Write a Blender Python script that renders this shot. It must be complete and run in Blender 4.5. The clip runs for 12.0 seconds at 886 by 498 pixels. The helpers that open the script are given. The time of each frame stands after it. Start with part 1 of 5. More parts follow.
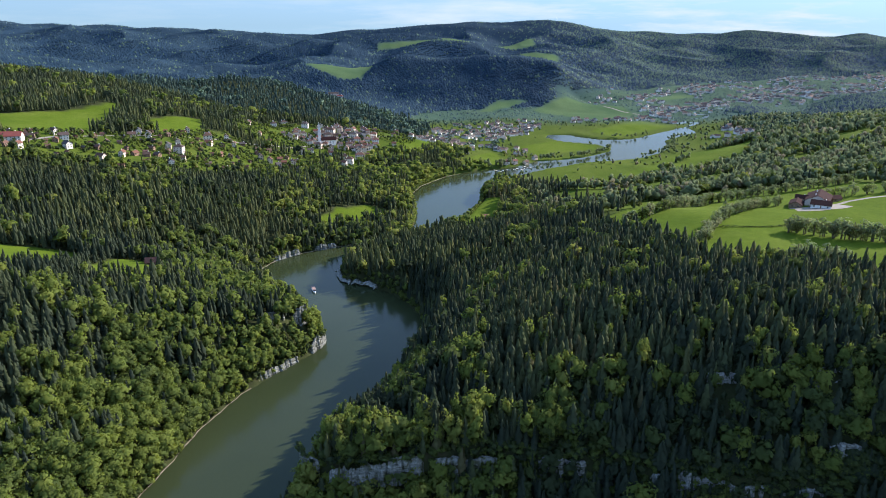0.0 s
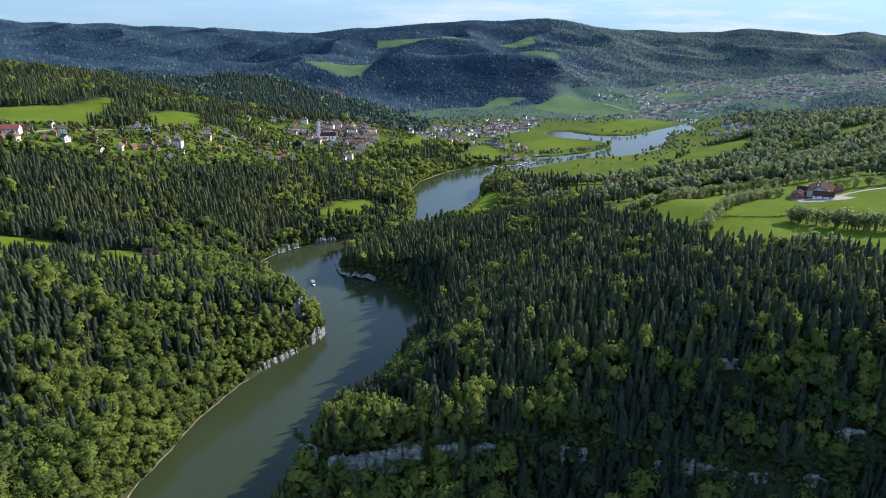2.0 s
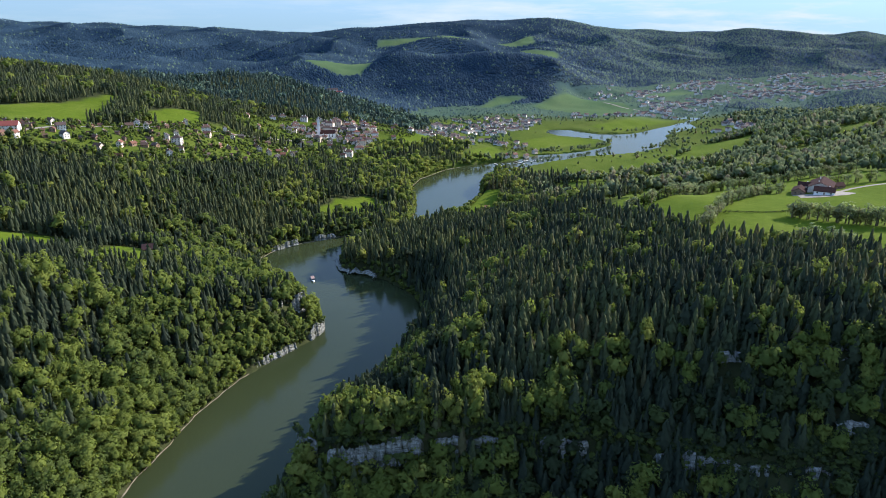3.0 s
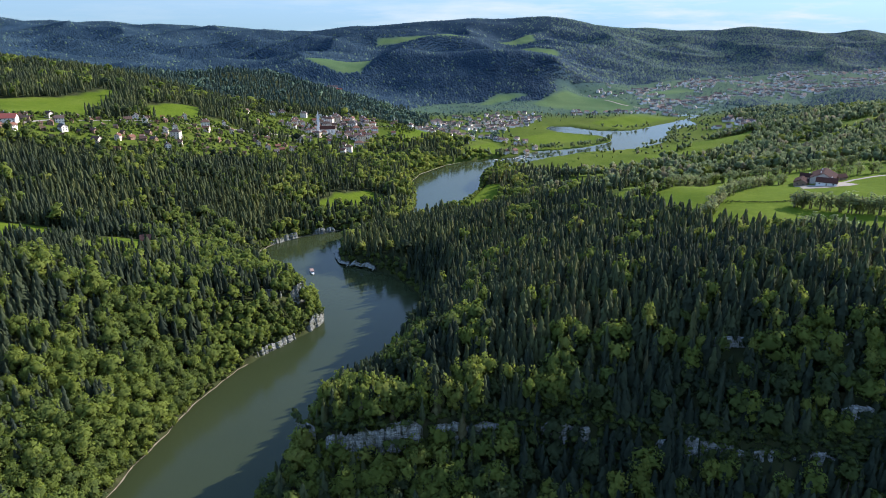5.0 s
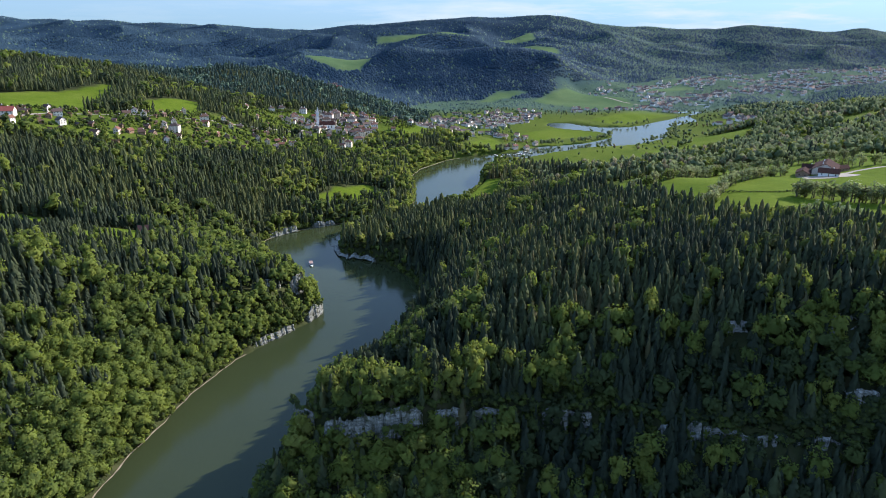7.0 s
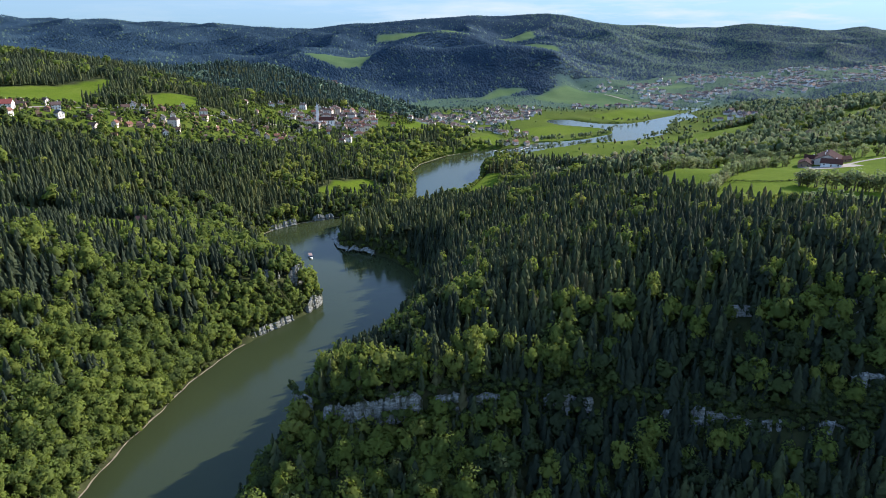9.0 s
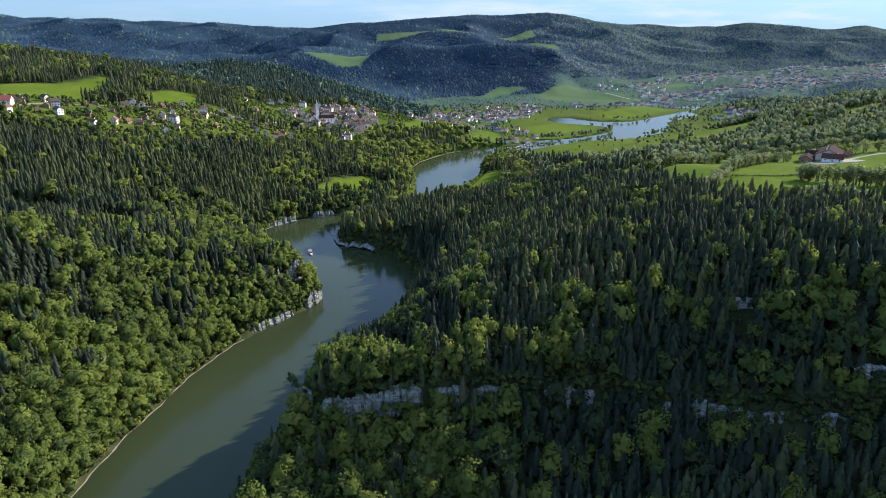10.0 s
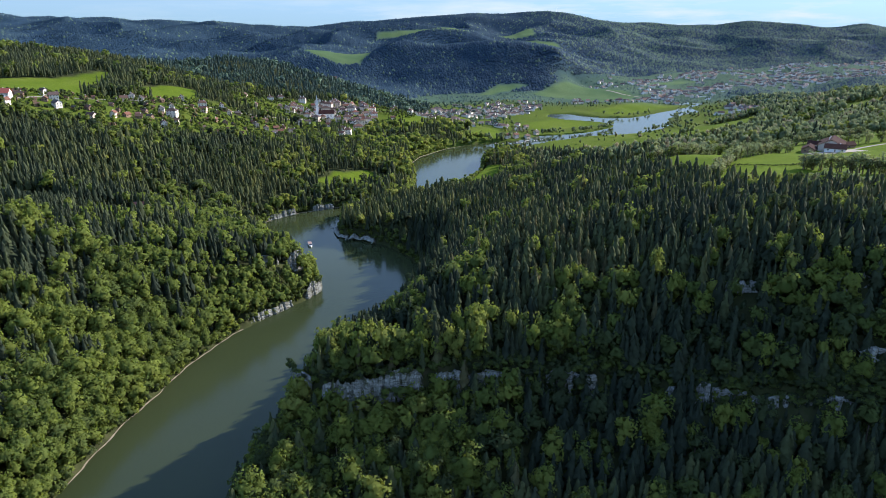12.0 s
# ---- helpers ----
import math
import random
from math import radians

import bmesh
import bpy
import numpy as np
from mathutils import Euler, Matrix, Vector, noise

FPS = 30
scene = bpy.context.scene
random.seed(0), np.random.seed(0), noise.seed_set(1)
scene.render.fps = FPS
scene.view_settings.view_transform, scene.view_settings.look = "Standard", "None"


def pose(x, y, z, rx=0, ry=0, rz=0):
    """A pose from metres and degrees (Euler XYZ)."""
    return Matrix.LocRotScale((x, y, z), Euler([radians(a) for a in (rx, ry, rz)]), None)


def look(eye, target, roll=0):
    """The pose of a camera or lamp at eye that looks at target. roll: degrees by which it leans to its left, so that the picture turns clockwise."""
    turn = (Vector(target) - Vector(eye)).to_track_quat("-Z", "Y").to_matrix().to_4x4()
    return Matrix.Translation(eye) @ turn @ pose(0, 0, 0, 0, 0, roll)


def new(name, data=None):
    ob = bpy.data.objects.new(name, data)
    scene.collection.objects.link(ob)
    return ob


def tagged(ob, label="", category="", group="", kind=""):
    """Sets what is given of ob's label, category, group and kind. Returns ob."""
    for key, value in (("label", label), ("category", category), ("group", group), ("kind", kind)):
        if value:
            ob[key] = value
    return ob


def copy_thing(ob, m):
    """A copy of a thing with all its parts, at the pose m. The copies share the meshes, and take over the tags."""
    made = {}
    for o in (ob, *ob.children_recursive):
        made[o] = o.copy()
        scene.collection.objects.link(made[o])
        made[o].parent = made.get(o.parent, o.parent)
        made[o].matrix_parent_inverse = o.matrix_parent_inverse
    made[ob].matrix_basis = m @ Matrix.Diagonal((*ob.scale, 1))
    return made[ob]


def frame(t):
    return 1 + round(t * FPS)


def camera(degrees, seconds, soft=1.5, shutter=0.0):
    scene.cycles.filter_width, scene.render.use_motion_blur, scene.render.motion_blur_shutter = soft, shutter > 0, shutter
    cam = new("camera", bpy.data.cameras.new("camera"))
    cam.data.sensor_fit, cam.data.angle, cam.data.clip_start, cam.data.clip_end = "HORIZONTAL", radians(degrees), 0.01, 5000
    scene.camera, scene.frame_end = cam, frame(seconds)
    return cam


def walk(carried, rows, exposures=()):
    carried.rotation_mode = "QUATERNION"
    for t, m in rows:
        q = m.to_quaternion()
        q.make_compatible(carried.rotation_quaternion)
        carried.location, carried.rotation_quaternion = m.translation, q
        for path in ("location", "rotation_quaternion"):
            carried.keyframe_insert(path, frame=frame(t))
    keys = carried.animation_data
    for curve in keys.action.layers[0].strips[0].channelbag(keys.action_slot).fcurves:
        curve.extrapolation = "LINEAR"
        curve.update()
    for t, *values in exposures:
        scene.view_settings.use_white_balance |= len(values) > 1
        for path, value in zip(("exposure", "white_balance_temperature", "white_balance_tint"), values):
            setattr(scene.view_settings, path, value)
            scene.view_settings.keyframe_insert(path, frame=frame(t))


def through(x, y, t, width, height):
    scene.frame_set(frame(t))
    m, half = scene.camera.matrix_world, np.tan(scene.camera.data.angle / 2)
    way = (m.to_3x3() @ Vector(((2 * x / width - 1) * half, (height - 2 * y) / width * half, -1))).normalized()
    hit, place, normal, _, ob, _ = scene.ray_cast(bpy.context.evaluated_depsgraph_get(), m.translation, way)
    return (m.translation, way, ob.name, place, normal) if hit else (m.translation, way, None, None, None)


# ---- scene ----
cam = camera(66.01, 12.0, soft=0.8)
PATH = [
    (0, (0.00, 0.00, 280.00), (0.000, 95.035, 248.881), 0.10),
    (2, (-0.12, 1.29, 270.68), (-0.089, 96.327, 239.568), 0.09),
    (4, (-0.09, 2.52, 261.17), (-0.046, 97.568, 230.080), 0.08),
    (6, (0.01, 3.71, 251.57), (0.053, 98.764, 220.512), 0.06),
    (8, (0.10, 4.86, 241.99), (0.132, 99.921, 210.954), 0.03),
    (10, (0.11, 5.98, 232.52), (0.113, 101.044, 201.499), -0.03),
    (12, (-0.05, 7.08, 223.27), (-0.079, 102.141, 192.241), -0.11),
]
walk(cam, [(t, look(eye, target, roll)) for t, eye, target, roll in PATH], [(0, 1.74, 5700, 19), (12, 1.74, 5700, 19)])

# ---------------------------------------------------------------- sky and sun
SUN_AZIMUTH, SUN_HEIGHT = radians(59), radians(29)      # from straight ahead (+y) towards the right (+x)
world = bpy.data.worlds.new("sky")
scene.world = world
world.use_nodes = True
wn, wl = world.node_tree.nodes, world.node_tree.links
sky = wn.new("ShaderNodeTexSky")
sky.sky_type, sky.sun_disc = "NISHITA", False
sky.sun_elevation, sky.sun_rotation = SUN_HEIGHT, SUN_AZIMUTH
sky.altitude, sky.air_density, sky.dust_density, sky.ozone_density = 1000, 1.5, 0.6, 2.5
coords = wn.new("ShaderNodeTexCoord")
stretch = wn.new("ShaderNodeMapping")
stretch.inputs["Scale"].default_value = (3.0, 3.0, 22.0)
veil = wn.new("ShaderNodeTexNoise")
veil.inputs["Scale"].default_value, veil.inputs["Detail"].default_value, veil.inputs["Roughness"].default_value = 1.6, 7, 0.6
shape = wn.new("ShaderNodeMapRange")
shape.inputs["From Min"].default_value, shape.inputs["From Max"].default_value = 0.46, 0.68
cloud = wn.new("ShaderNodeMixRGB")
cloud.inputs["Color2"].default_value = (1.66, 1.84, 1.70, 1)
wl.new(coords.outputs["Generated"], stretch.inputs["Vector"])
wl.new(stretch.outputs["Vector"], veil.inputs["Vector"])
wl.new(veil.outputs["Fac"], shape.inputs["Value"])
aside = wn.new("ShaderNodeSeparateXYZ")
thicker = wn.new("ShaderNodeMapRange")          # the cloud veil thickens towards the sun's side
thicker.inputs["From Min"].default_value, thicker.inputs["From Max"].default_value = -0.25, 0.45
thicker.inputs["To Min"].default_value, thicker.inputs["To Max"].default_value = 0.25, 1.7
spread = wn.new("ShaderNodeMath")
spread.operation, spread.use_clamp = "MULTIPLY", True
wl.new(coords.outputs["Generated"], aside.inputs["Vector"])
wl.new(aside.outputs["X"], thicker.inputs["Value"])
wl.new(thicker.outputs["Result"], spread.inputs[0])
wl.new(shape.outputs["Result"], spread.inputs[1])
wl.new(spread.outputs["Value"], cloud.inputs["Fac"])
lift = wn.new("ShaderNodeVectorMath")
lift.operation = "ADD"
lift.inputs[1].default_value = (0, 0, 0.22)
level = wn.new("ShaderNodeVectorMath")
level.operation = "NORMALIZE"
wl.new(coords.outputs["Generated"], lift.inputs[0])
wl.new(lift.outputs["Vector"], level.inputs[0])
wl.new(level.outputs["Vector"], sky.inputs["Vector"])
height = wn.new("ShaderNodeSeparateXYZ")
pale = wn.new("ShaderNodeMapRange")
pale.inputs["From Min"].default_value, pale.inputs["From Max"].default_value = 0.0, 0.55
pale.inputs["To Min"].default_value, pale.inputs["To Max"].default_value = 0.88, 0.0
veiled = wn.new("ShaderNodeMixRGB")
veiled.inputs["Color2"].default_value = (0.64, 0.93, 0.93, 1)
wl.new(coords.outputs["Generated"], height.inputs["Vector"])
wl.new(height.outputs["Z"], pale.inputs["Value"])
wl.new(pale.outputs["Result"], veiled.inputs["Fac"])
wl.new(sky.outputs["Color"], veiled.inputs["Color1"])
wl.new(veiled.outputs["Color"], cloud.inputs["Color1"])
wl.new(cloud.outputs["Color"], wn["Background"].inputs["Color"])
wn["Background"].inputs["Strength"].default_value = 0.15

sun = new("sun", bpy.data.lights.new("sun", "SUN"))
sun.data.energy, sun.data.angle, sun.data.color = 3.4, radians(0.6), (1.0, 0.89, 0.70)
sun.matrix_world = look((0, 0, 0), (-math.sin(SUN_AZIMUTH) * math.cos(SUN_HEIGHT), -math.cos(SUN_AZIMUTH) * math.cos(SUN_HEIGHT), -math.sin(SUN_HEIGHT)))

# ---------------------------------------------------------------- materials
def material(name, roughness=0.9, specular=0.2):
    m = bpy.data.materials.new(name)
    m.use_nodes = True
    b = m.node_tree.nodes["Principled BSDF"]
    b.inputs["Roughness"].default_value = roughness
    b.inputs["Specular IOR Level"].default_value = specular
    return m, m.node_tree.nodes, m.node_tree.links, b


def noise_of(nodes, links, scale, detail=4, vector=None, rough=0.6):
    n = nodes.new("ShaderNodeTexNoise")
    n.inputs["Scale"].default_value, n.inputs["Detail"].default_value, n.inputs["Roughness"].default_value = scale, detail, rough
    if vector is None:
        vector = nodes.new("ShaderNodeTexCoord").outputs["Object"]
    links.new(vector, n.inputs["Vector"])
    return n.outputs["Fac"]


def ramp(nodes, links, fac, stops):
    r = nodes.new("ShaderNodeValToRGB")
    while len(r.color_ramp.elements) < len(stops):
        r.color_ramp.elements.new(0.5)
    for e, (p, c) in zip(r.color_ramp.elements, stops):
        e.position, e.color = p, (*c, 1)
    links.new(fac, r.inputs["Fac"])
    return r.outputs["Color"]


def blend(nodes, links, fac, a, b, kind="MIX"):
    m = nodes.new("ShaderNodeMixRGB")
    m.blend_type = kind
    for socket, v in ((m.inputs["Fac"], fac), (m.inputs["Color1"], a), (m.inputs["Color2"], b)):
        if hasattr(v, "is_linked"):
            links.new(v, socket)
        elif isinstance(v, tuple):
            socket.default_value = (*v, 1)
        else:
            socket.default_value = v
    return m.outputs["Color"]


def bumped(nodes, links, b, height, strength, distance):
    n = nodes.new("ShaderNodeBump")
    n.inputs["Strength"].default_value, n.inputs["Distance"].default_value = strength, distance
    links.new(height, n.inputs["Height"])
    links.new(n.outputs["Normal"], b.inputs["Normal"])


def attribute(nodes, name):
    a = nodes.new("ShaderNodeAttribute")
    a.attribute_name = name
    return a.outputs["Fac"]


def foliage(name, stops, through=0.3, glow=(1.0, 1.05, 0.6), vary=0.55):
    """Leaves or needles: hue by tree (tint), a little by clump, and light that passes through."""
    m, n, l, b = material(name, 0.85, 0.05)
    colour = ramp(n, l, attribute(n, "tint"), stops)
    clump = n.new("ShaderNodeNewGeometry").outputs["Random Per Island"]
    colour = blend(n, l, vary, colour, ramp(n, l, clump, [(0, (0.72, 0.72, 0.72)), (1, (1.22, 1.22, 1.15))]), "MULTIPLY")
    l.new(colour, b.inputs["Base Color"])
    t = n.new("ShaderNodeBsdfTranslucent")
    l.new(blend(n, l, 1.0, colour, glow, "MULTIPLY"), t.inputs["Color"])
    mix = n.new("ShaderNodeMixShader")
    mix.inputs["Fac"].default_value = through
    l.new(b.outputs["BSDF"], mix.inputs[1])
    l.new(t.outputs["BSDF"], mix.inputs[2])
    l.new(mix.outputs["Shader"], n["Material Output"].inputs["Surface"])
    return m


needles = foliage("spruce_needles", [(0, (0.027, 0.037, 0.025)), (0.4, (0.042, 0.054, 0.031)), (0.75, (0.068, 0.082, 0.036)), (0.95, (0.086, 0.095, 0.038)), (1, (0.092, 0.088, 0.042))], 0.3)
# tint 0 is a greyed dark green that also stands for leaves in shade
leaves = foliage("spring_leaves", [(0, (0.044, 0.060, 0.036)), (0.4, (0.112, 0.148, 0.036)), (0.75, (0.162, 0.198, 0.042)), (1, (0.208, 0.226, 0.054))], 0.55)
buds = foliage("budding_twigs", [(0, (0.150, 0.190, 0.105)), (0.5, (0.195, 0.240, 0.125)), (0.85, (0.235, 0.270, 0.130)), (1, (0.245, 0.230, 0.155))], 0.65, (1.0, 1.0, 0.8), 0.35)
# distance haze put into the base colours: foliage grows bluer farther off
hazed_far_needles = foliage("hazed_far_spruce", [(0, (0.015, 0.032, 0.052)), (0.6, (0.020, 0.040, 0.062)), (1, (0.032, 0.056, 0.070))], 0.1, vary=0.3)
hazed_mid_needles = foliage("hazed_hill_spruce", [(0, (0.026, 0.045, 0.042)), (0.5, (0.036, 0.058, 0.052)), (1, (0.056, 0.082, 0.060))], 0.2)
hazed_far_leaves = foliage("hazed_far_leaves", [(0, (0.052, 0.086, 0.076)), (1, (0.096, 0.142, 0.096))], 0.3)

bark, n, l, b = material("bark", 0.95)
l.new(ramp(n, l, noise_of(n, l, 3.0), [(0.3, (0.05, 0.04, 0.03)), (0.7, (0.16, 0.13, 0.10))]), b.inputs["Base Color"])

# ground: forest floor, meadow and village gardens by land use, haze tint by distance
ground_mat, n, l, b = material("ground", 1.0, 0.02)
floor_c = ramp(n, l, noise_of(n, l, 0.12, 6), [(0.3, (0.022, 0.024, 0.012)), (0.55, (0.035, 0.042, 0.016)), (0.75, (0.06, 0.055, 0.03))])
grass_c = ramp(n, l, noise_of(n, l, 0.009, 6, rough=0.7), [(0.32, (0.052, 0.084, 0.007)), (0.5, (0.070, 0.102, 0.009)), (0.68, (0.090, 0.118, 0.016))])
grass_c = blend(n, l, 0.6, grass_c, ramp(n, l, noise_of(n, l, 0.16, 8, rough=0.8), [(0.3, (0.6, 0.64, 0.55)), (0.7, (1.22, 1.18, 1.1))]), "MULTIPLY")
# far treetops and fields, with distance haze painted into the colour
hazed_canopy_c = ramp(n, l, noise_of(n, l, 0.02, 6, rough=0.8), [(0.3, (0.016, 0.033, 0.054)), (0.7, (0.026, 0.048, 0.070))])
floor_c = blend(n, l, attribute(n, "hazed_distance"), floor_c, hazed_canopy_c)
grass_c = blend(n, l, attribute(n, "hazed_distance"), grass_c, ramp(n, l, noise_of(n, l, 0.006, 5), [(0.35, (0.046, 0.082, 0.034)), (0.65, (0.068, 0.102, 0.042))]))
land = blend(n, l, attribute(n, "meadow"), floor_c, grass_c)
l.new(land, b.inputs["Base Color"])
bumped(n, l, b, noise_of(n, l, 0.6, 6), 0.5, 0.6)

water_mat, n, l, b = material("river_water", 0.13, 0.16)
l.new(ramp(n, l, noise_of(n, l, 0.006, 3), [(0.3, (0.021, 0.029, 0.012)), (0.7, (0.028, 0.036, 0.015))]), b.inputs["Base Color"])
b.inputs["IOR"].default_value = 1.33
tex = n.new("ShaderNodeTexCoord")
mp = n.new("ShaderNodeMapping")
mp.inputs["Scale"].default_value = (1.0, 0.45, 1.0)
l.new(tex.outputs["Object"], mp.inputs["Vector"])
bumped(n, l, b, noise_of(n, l, 0.35, 5, mp.outputs["Vector"]), 0.16, 0.4)

rock_mat, n, l, b = material("limestone", 0.92, 0.15)
tex = n.new("ShaderNodeTexCoord")
mp = n.new("ShaderNodeMapping")
mp.inputs["Scale"].default_value = (0.5, 0.5, 2.2)
l.new(tex.outputs["Object"], mp.inputs["Vector"])
strata = noise_of(n, l, 0.5, 7, mp.outputs["Vector"], 0.7)
stone = ramp(n, l, strata, [(0.34, (0.075, 0.078, 0.070)), (0.44, (0.18, 0.185, 0.165)), (0.58, (0.285, 0.295, 0.265)), (0.8, (0.385, 0.395, 0.36))])
streaks = n.new("ShaderNodeMapping")
streaks.inputs["Scale"].default_value = (1.6, 1.6, 0.18)
l.new(tex.outputs["Object"], streaks.inputs["Vector"])
stone = blend(n, l, 0.75, stone, ramp(n, l, noise_of(n, l, 0.9, 5, streaks.outputs["Vector"], 0.7), [(0.38, (0.28, 0.28, 0.27)), (0.56, (1, 1, 1))]), "MULTIPLY")
moss = ramp(n, l, noise_of(n, l, 0.25, 5), [(0.52, (0, 0, 0)), (0.66, (1, 1, 1))])
l.new(blend(n, l, moss, stone, (0.06, 0.065, 0.035)), b.inputs["Base Color"])
bumped(n, l, b, strata, 0.8, 0.6)


def plain(name, dark, light, scale=0.8, roughness=0.85, specular=0.25):
    m, n, l, b = material(name, roughness, specular)
    l.new(ramp(n, l, noise_of(n, l, scale, 5), [(0.3, dark), (0.7, light)]), b.inputs["Base Color"])
    return m


def by_object(name, stops, roughness=0.85):
    """House paint or tiles: the hue varies from house to house, with streaks."""
    m, n, l, b = material(name, roughness, 0.2)
    hue = ramp(n, l, n.new("ShaderNodeObjectInfo").outputs["Random"], stops)
    streak = ramp(n, l, noise_of(n, l, 0.9, 5), [(0.25, (0.72, 0.72, 0.72)), (0.7, (1.05, 1.05, 1.05))])
    l.new(blend(n, l, 0.7, hue, streak, "MULTIPLY"), b.inputs["Base Color"])
    return m


plaster = by_object("plaster", [(0, (0.66, 0.60, 0.50)), (0.35, (0.56, 0.44, 0.33)), (0.7, (0.74, 0.70, 0.62)), (1, (0.48, 0.34, 0.24))])
tiles = by_object("roof_tiles", [(0, (0.095, 0.054, 0.036)), (0.3, (0.060, 0.043, 0.034)), (0.6, (0.145, 0.064, 0.040)), (0.85, (0.066, 0.060, 0.054)), (1, (0.175, 0.068, 0.042))])
red_tiles = plain("red_tiles", (0.17, 0.045, 0.032), (0.27, 0.075, 0.052))
brown_tiles = plain("brown_tiles", (0.022, 0.011, 0.010), (0.044, 0.021, 0.018), 0.8, 0.95, 0.05)
white_wall = plain("white_wall", (0.66, 0.64, 0.60), (0.80, 0.78, 0.74))
wood = plain("weathered_wood", (0.14, 0.09, 0.055), (0.28, 0.19, 0.12))
pane = plain("window_pane", (0.03, 0.035, 0.04), (0.05, 0.055, 0.06), roughness=0.15, specular=0.5)
concrete = plain("concrete", (0.50, 0.49, 0.47), (0.66, 0.65, 0.62))
# ---------------------------------------------------------------- the lie of the land
# Banks of the river and the lake, downstream to upstream, as (x, y) on the map.
LEFT_BANK = [(-150, -900), (-200, -300), (-205, 0), (-200, 200), (-192, 300), (-191, 345), (-185, 373), (-177, 429),
             (-167, 462), (-155, 494), (-133, 529), (-119, 550), (-110, 577), (-113, 590), (-128, 622), (-148, 643), (-174, 688),
             (-216, 745), (-223, 769), (-208, 806), (-179, 838), (-138, 864), (-95, 882), (-54, 903), (-46, 922),
             (-43, 980), (-42, 1045), (-55, 1158), (-41, 1225), (6, 1309), (35, 1336), (97, 1381), (142, 1399),
             (204, 1468), (268, 1488), (325, 1523), (390, 1590), (404, 1630), (385, 1690), (297, 1744), (270, 1800), (285, 1850)]
RIGHT_BANK = [(-40, -900), (-70, -300), (-100, 0), (-104, 200), (-103, 290), (-98, 330), (-84, 370), (-62, 420), (-42, 480), (-26, 545), (-17, 596),
              (-22, 629), (-31, 655), (-59, 702), (-86, 723), (-113, 733), (-122, 769), (-124, 815), (-106, 845),
              (-64, 877), (-11, 922), (22, 965), (46, 1045), (62, 1100), (65, 1159), (89, 1226), (138, 1299),
              (202, 1365), (295, 1431), (360, 1456), (430, 1490), (484, 1545), (548, 1644), (565, 1747), (640, 1835),
              (690, 1883), (715, 2017), (640, 1930), (560, 1845), (490, 1775), (400, 1775), (335, 1850)]
# Heights of the ground, (x, y, z): the wooded spur, the left-hand slopes, the village bench, the distance.
SPUR = [(-60, 283, 10), (-74, 328, 45), (20, 283, 13), (100, 275, 16), (200, 255, 24), (320, 245, 40), (-24, 303, 26), (60, 304, 27),
        (-55, 330, 54), (5, 332, 58), (65, 332, 62), (113, 345, 77), (160, 341, 96), (207, 306, 80), (208, 330, 104), (185, 296, 56), (150, 322, 66), (240, 300, 84), (250, 330, 112),
        (168, 376, 108), (187, 350, 106), (240, 390, 116), (320, 380, 117), (73, 386, 88), (108, 397, 101), (160, 450, 104),
        (-8, 383, 70), (25, 435, 74), (-32, 415, 36), (-16, 448, 40), (-52, 385, 34), (54, 538, 64), (73, 740, 53), (-45, 726, 17), (153, 500, 105), (95, 520, 93), (10, 640, 36)]
PLATEAU = [(229, 678, 99), (300, 735, 88), (376, 672, 106), (300, 500, 109), (420, 600, 111), (250, 450, 109), (207, 784, 75), (465, 785, 103), (430, 927, 77),
           (331, 1130, 26), (40, 890, 17), (66, 1010, 5), (120, 1120, 9), (210, 1260, 5), (330, 1350, 10), (640, 1046, 92),
           (700, 1400, 62), (820, 1500, 78), (960, 1500, 92), (520, 1350, 22), (650, 1600, 12), (560, 480, 140), (700, 700, 130),
           (1200, 1500, 120), (1590, 2500, 42), (1100, 2000, 20)]
LEFT_SIDE = [(-258, 402, 60), (-238, 357, 35), (-219, 318, 17), (-230, 401, 38), (-236, 461, 60), (-214, 450, 40), (-194, 438, 13),
             (-203, 513, 54), (-276, 441, 86), (-162, 523, 38), (-141, 568, 27), (-271, 607, 67), (-390, 590, 86), (-330, 575, 80),
             (-246, 700, 18), (-300, 680, 48), (-400, 440, 120), (-330, 300, 70), (-500, 600, 110), (-258, 792, 33), (-450, 740, 97), (-394, 755, 85),
             (-322, 800, 73), (-253, 908, 50), (-153, 1002, 33), (-139, 889, 8), (-112, 988, 12), (-89, 1280, 20)]
VILLAGE = [(-549, 866, 134), (-493, 860, 112), (-441, 900, 100), (-378, 930, 89), (-323, 1000, 74), (-285, 1090, 58), (-188, 1220, 38), (-113, 1300, 30),
           (-515, 950, 124), (-515, 1050, 122), (-467, 1080, 116), (-406, 1080, 105), (-462, 1170, 115), (-393, 1240, 95), (-386, 1330, 106), (-309, 1140, 64),
           (-258, 1400, 47), (-328, 1400, 79), (-285, 1300, 58), (-156, 1300, 35), (-158, 1420, 45), (-228, 1500, 64), (-106, 1520, 44),
           (-605, 1130, 143), (-692, 1080, 154), (-557, 1209, 143), (-614, 1270, 160), (-835, 1400, 160), (-944, 1500, 182)]
HILLS = [(-684, 1450, 160), (-573, 1350, 145), (-581, 1900, 137), (-663, 1800, 115), (-492, 2000, 118), (-478, 1600, 82),
         (-80, 1420, 28), (0, 1650, 10), (-200, 1700, 52), (-760, 1000, 148), (-800, 600, 150), (-439, 2300, 52)]
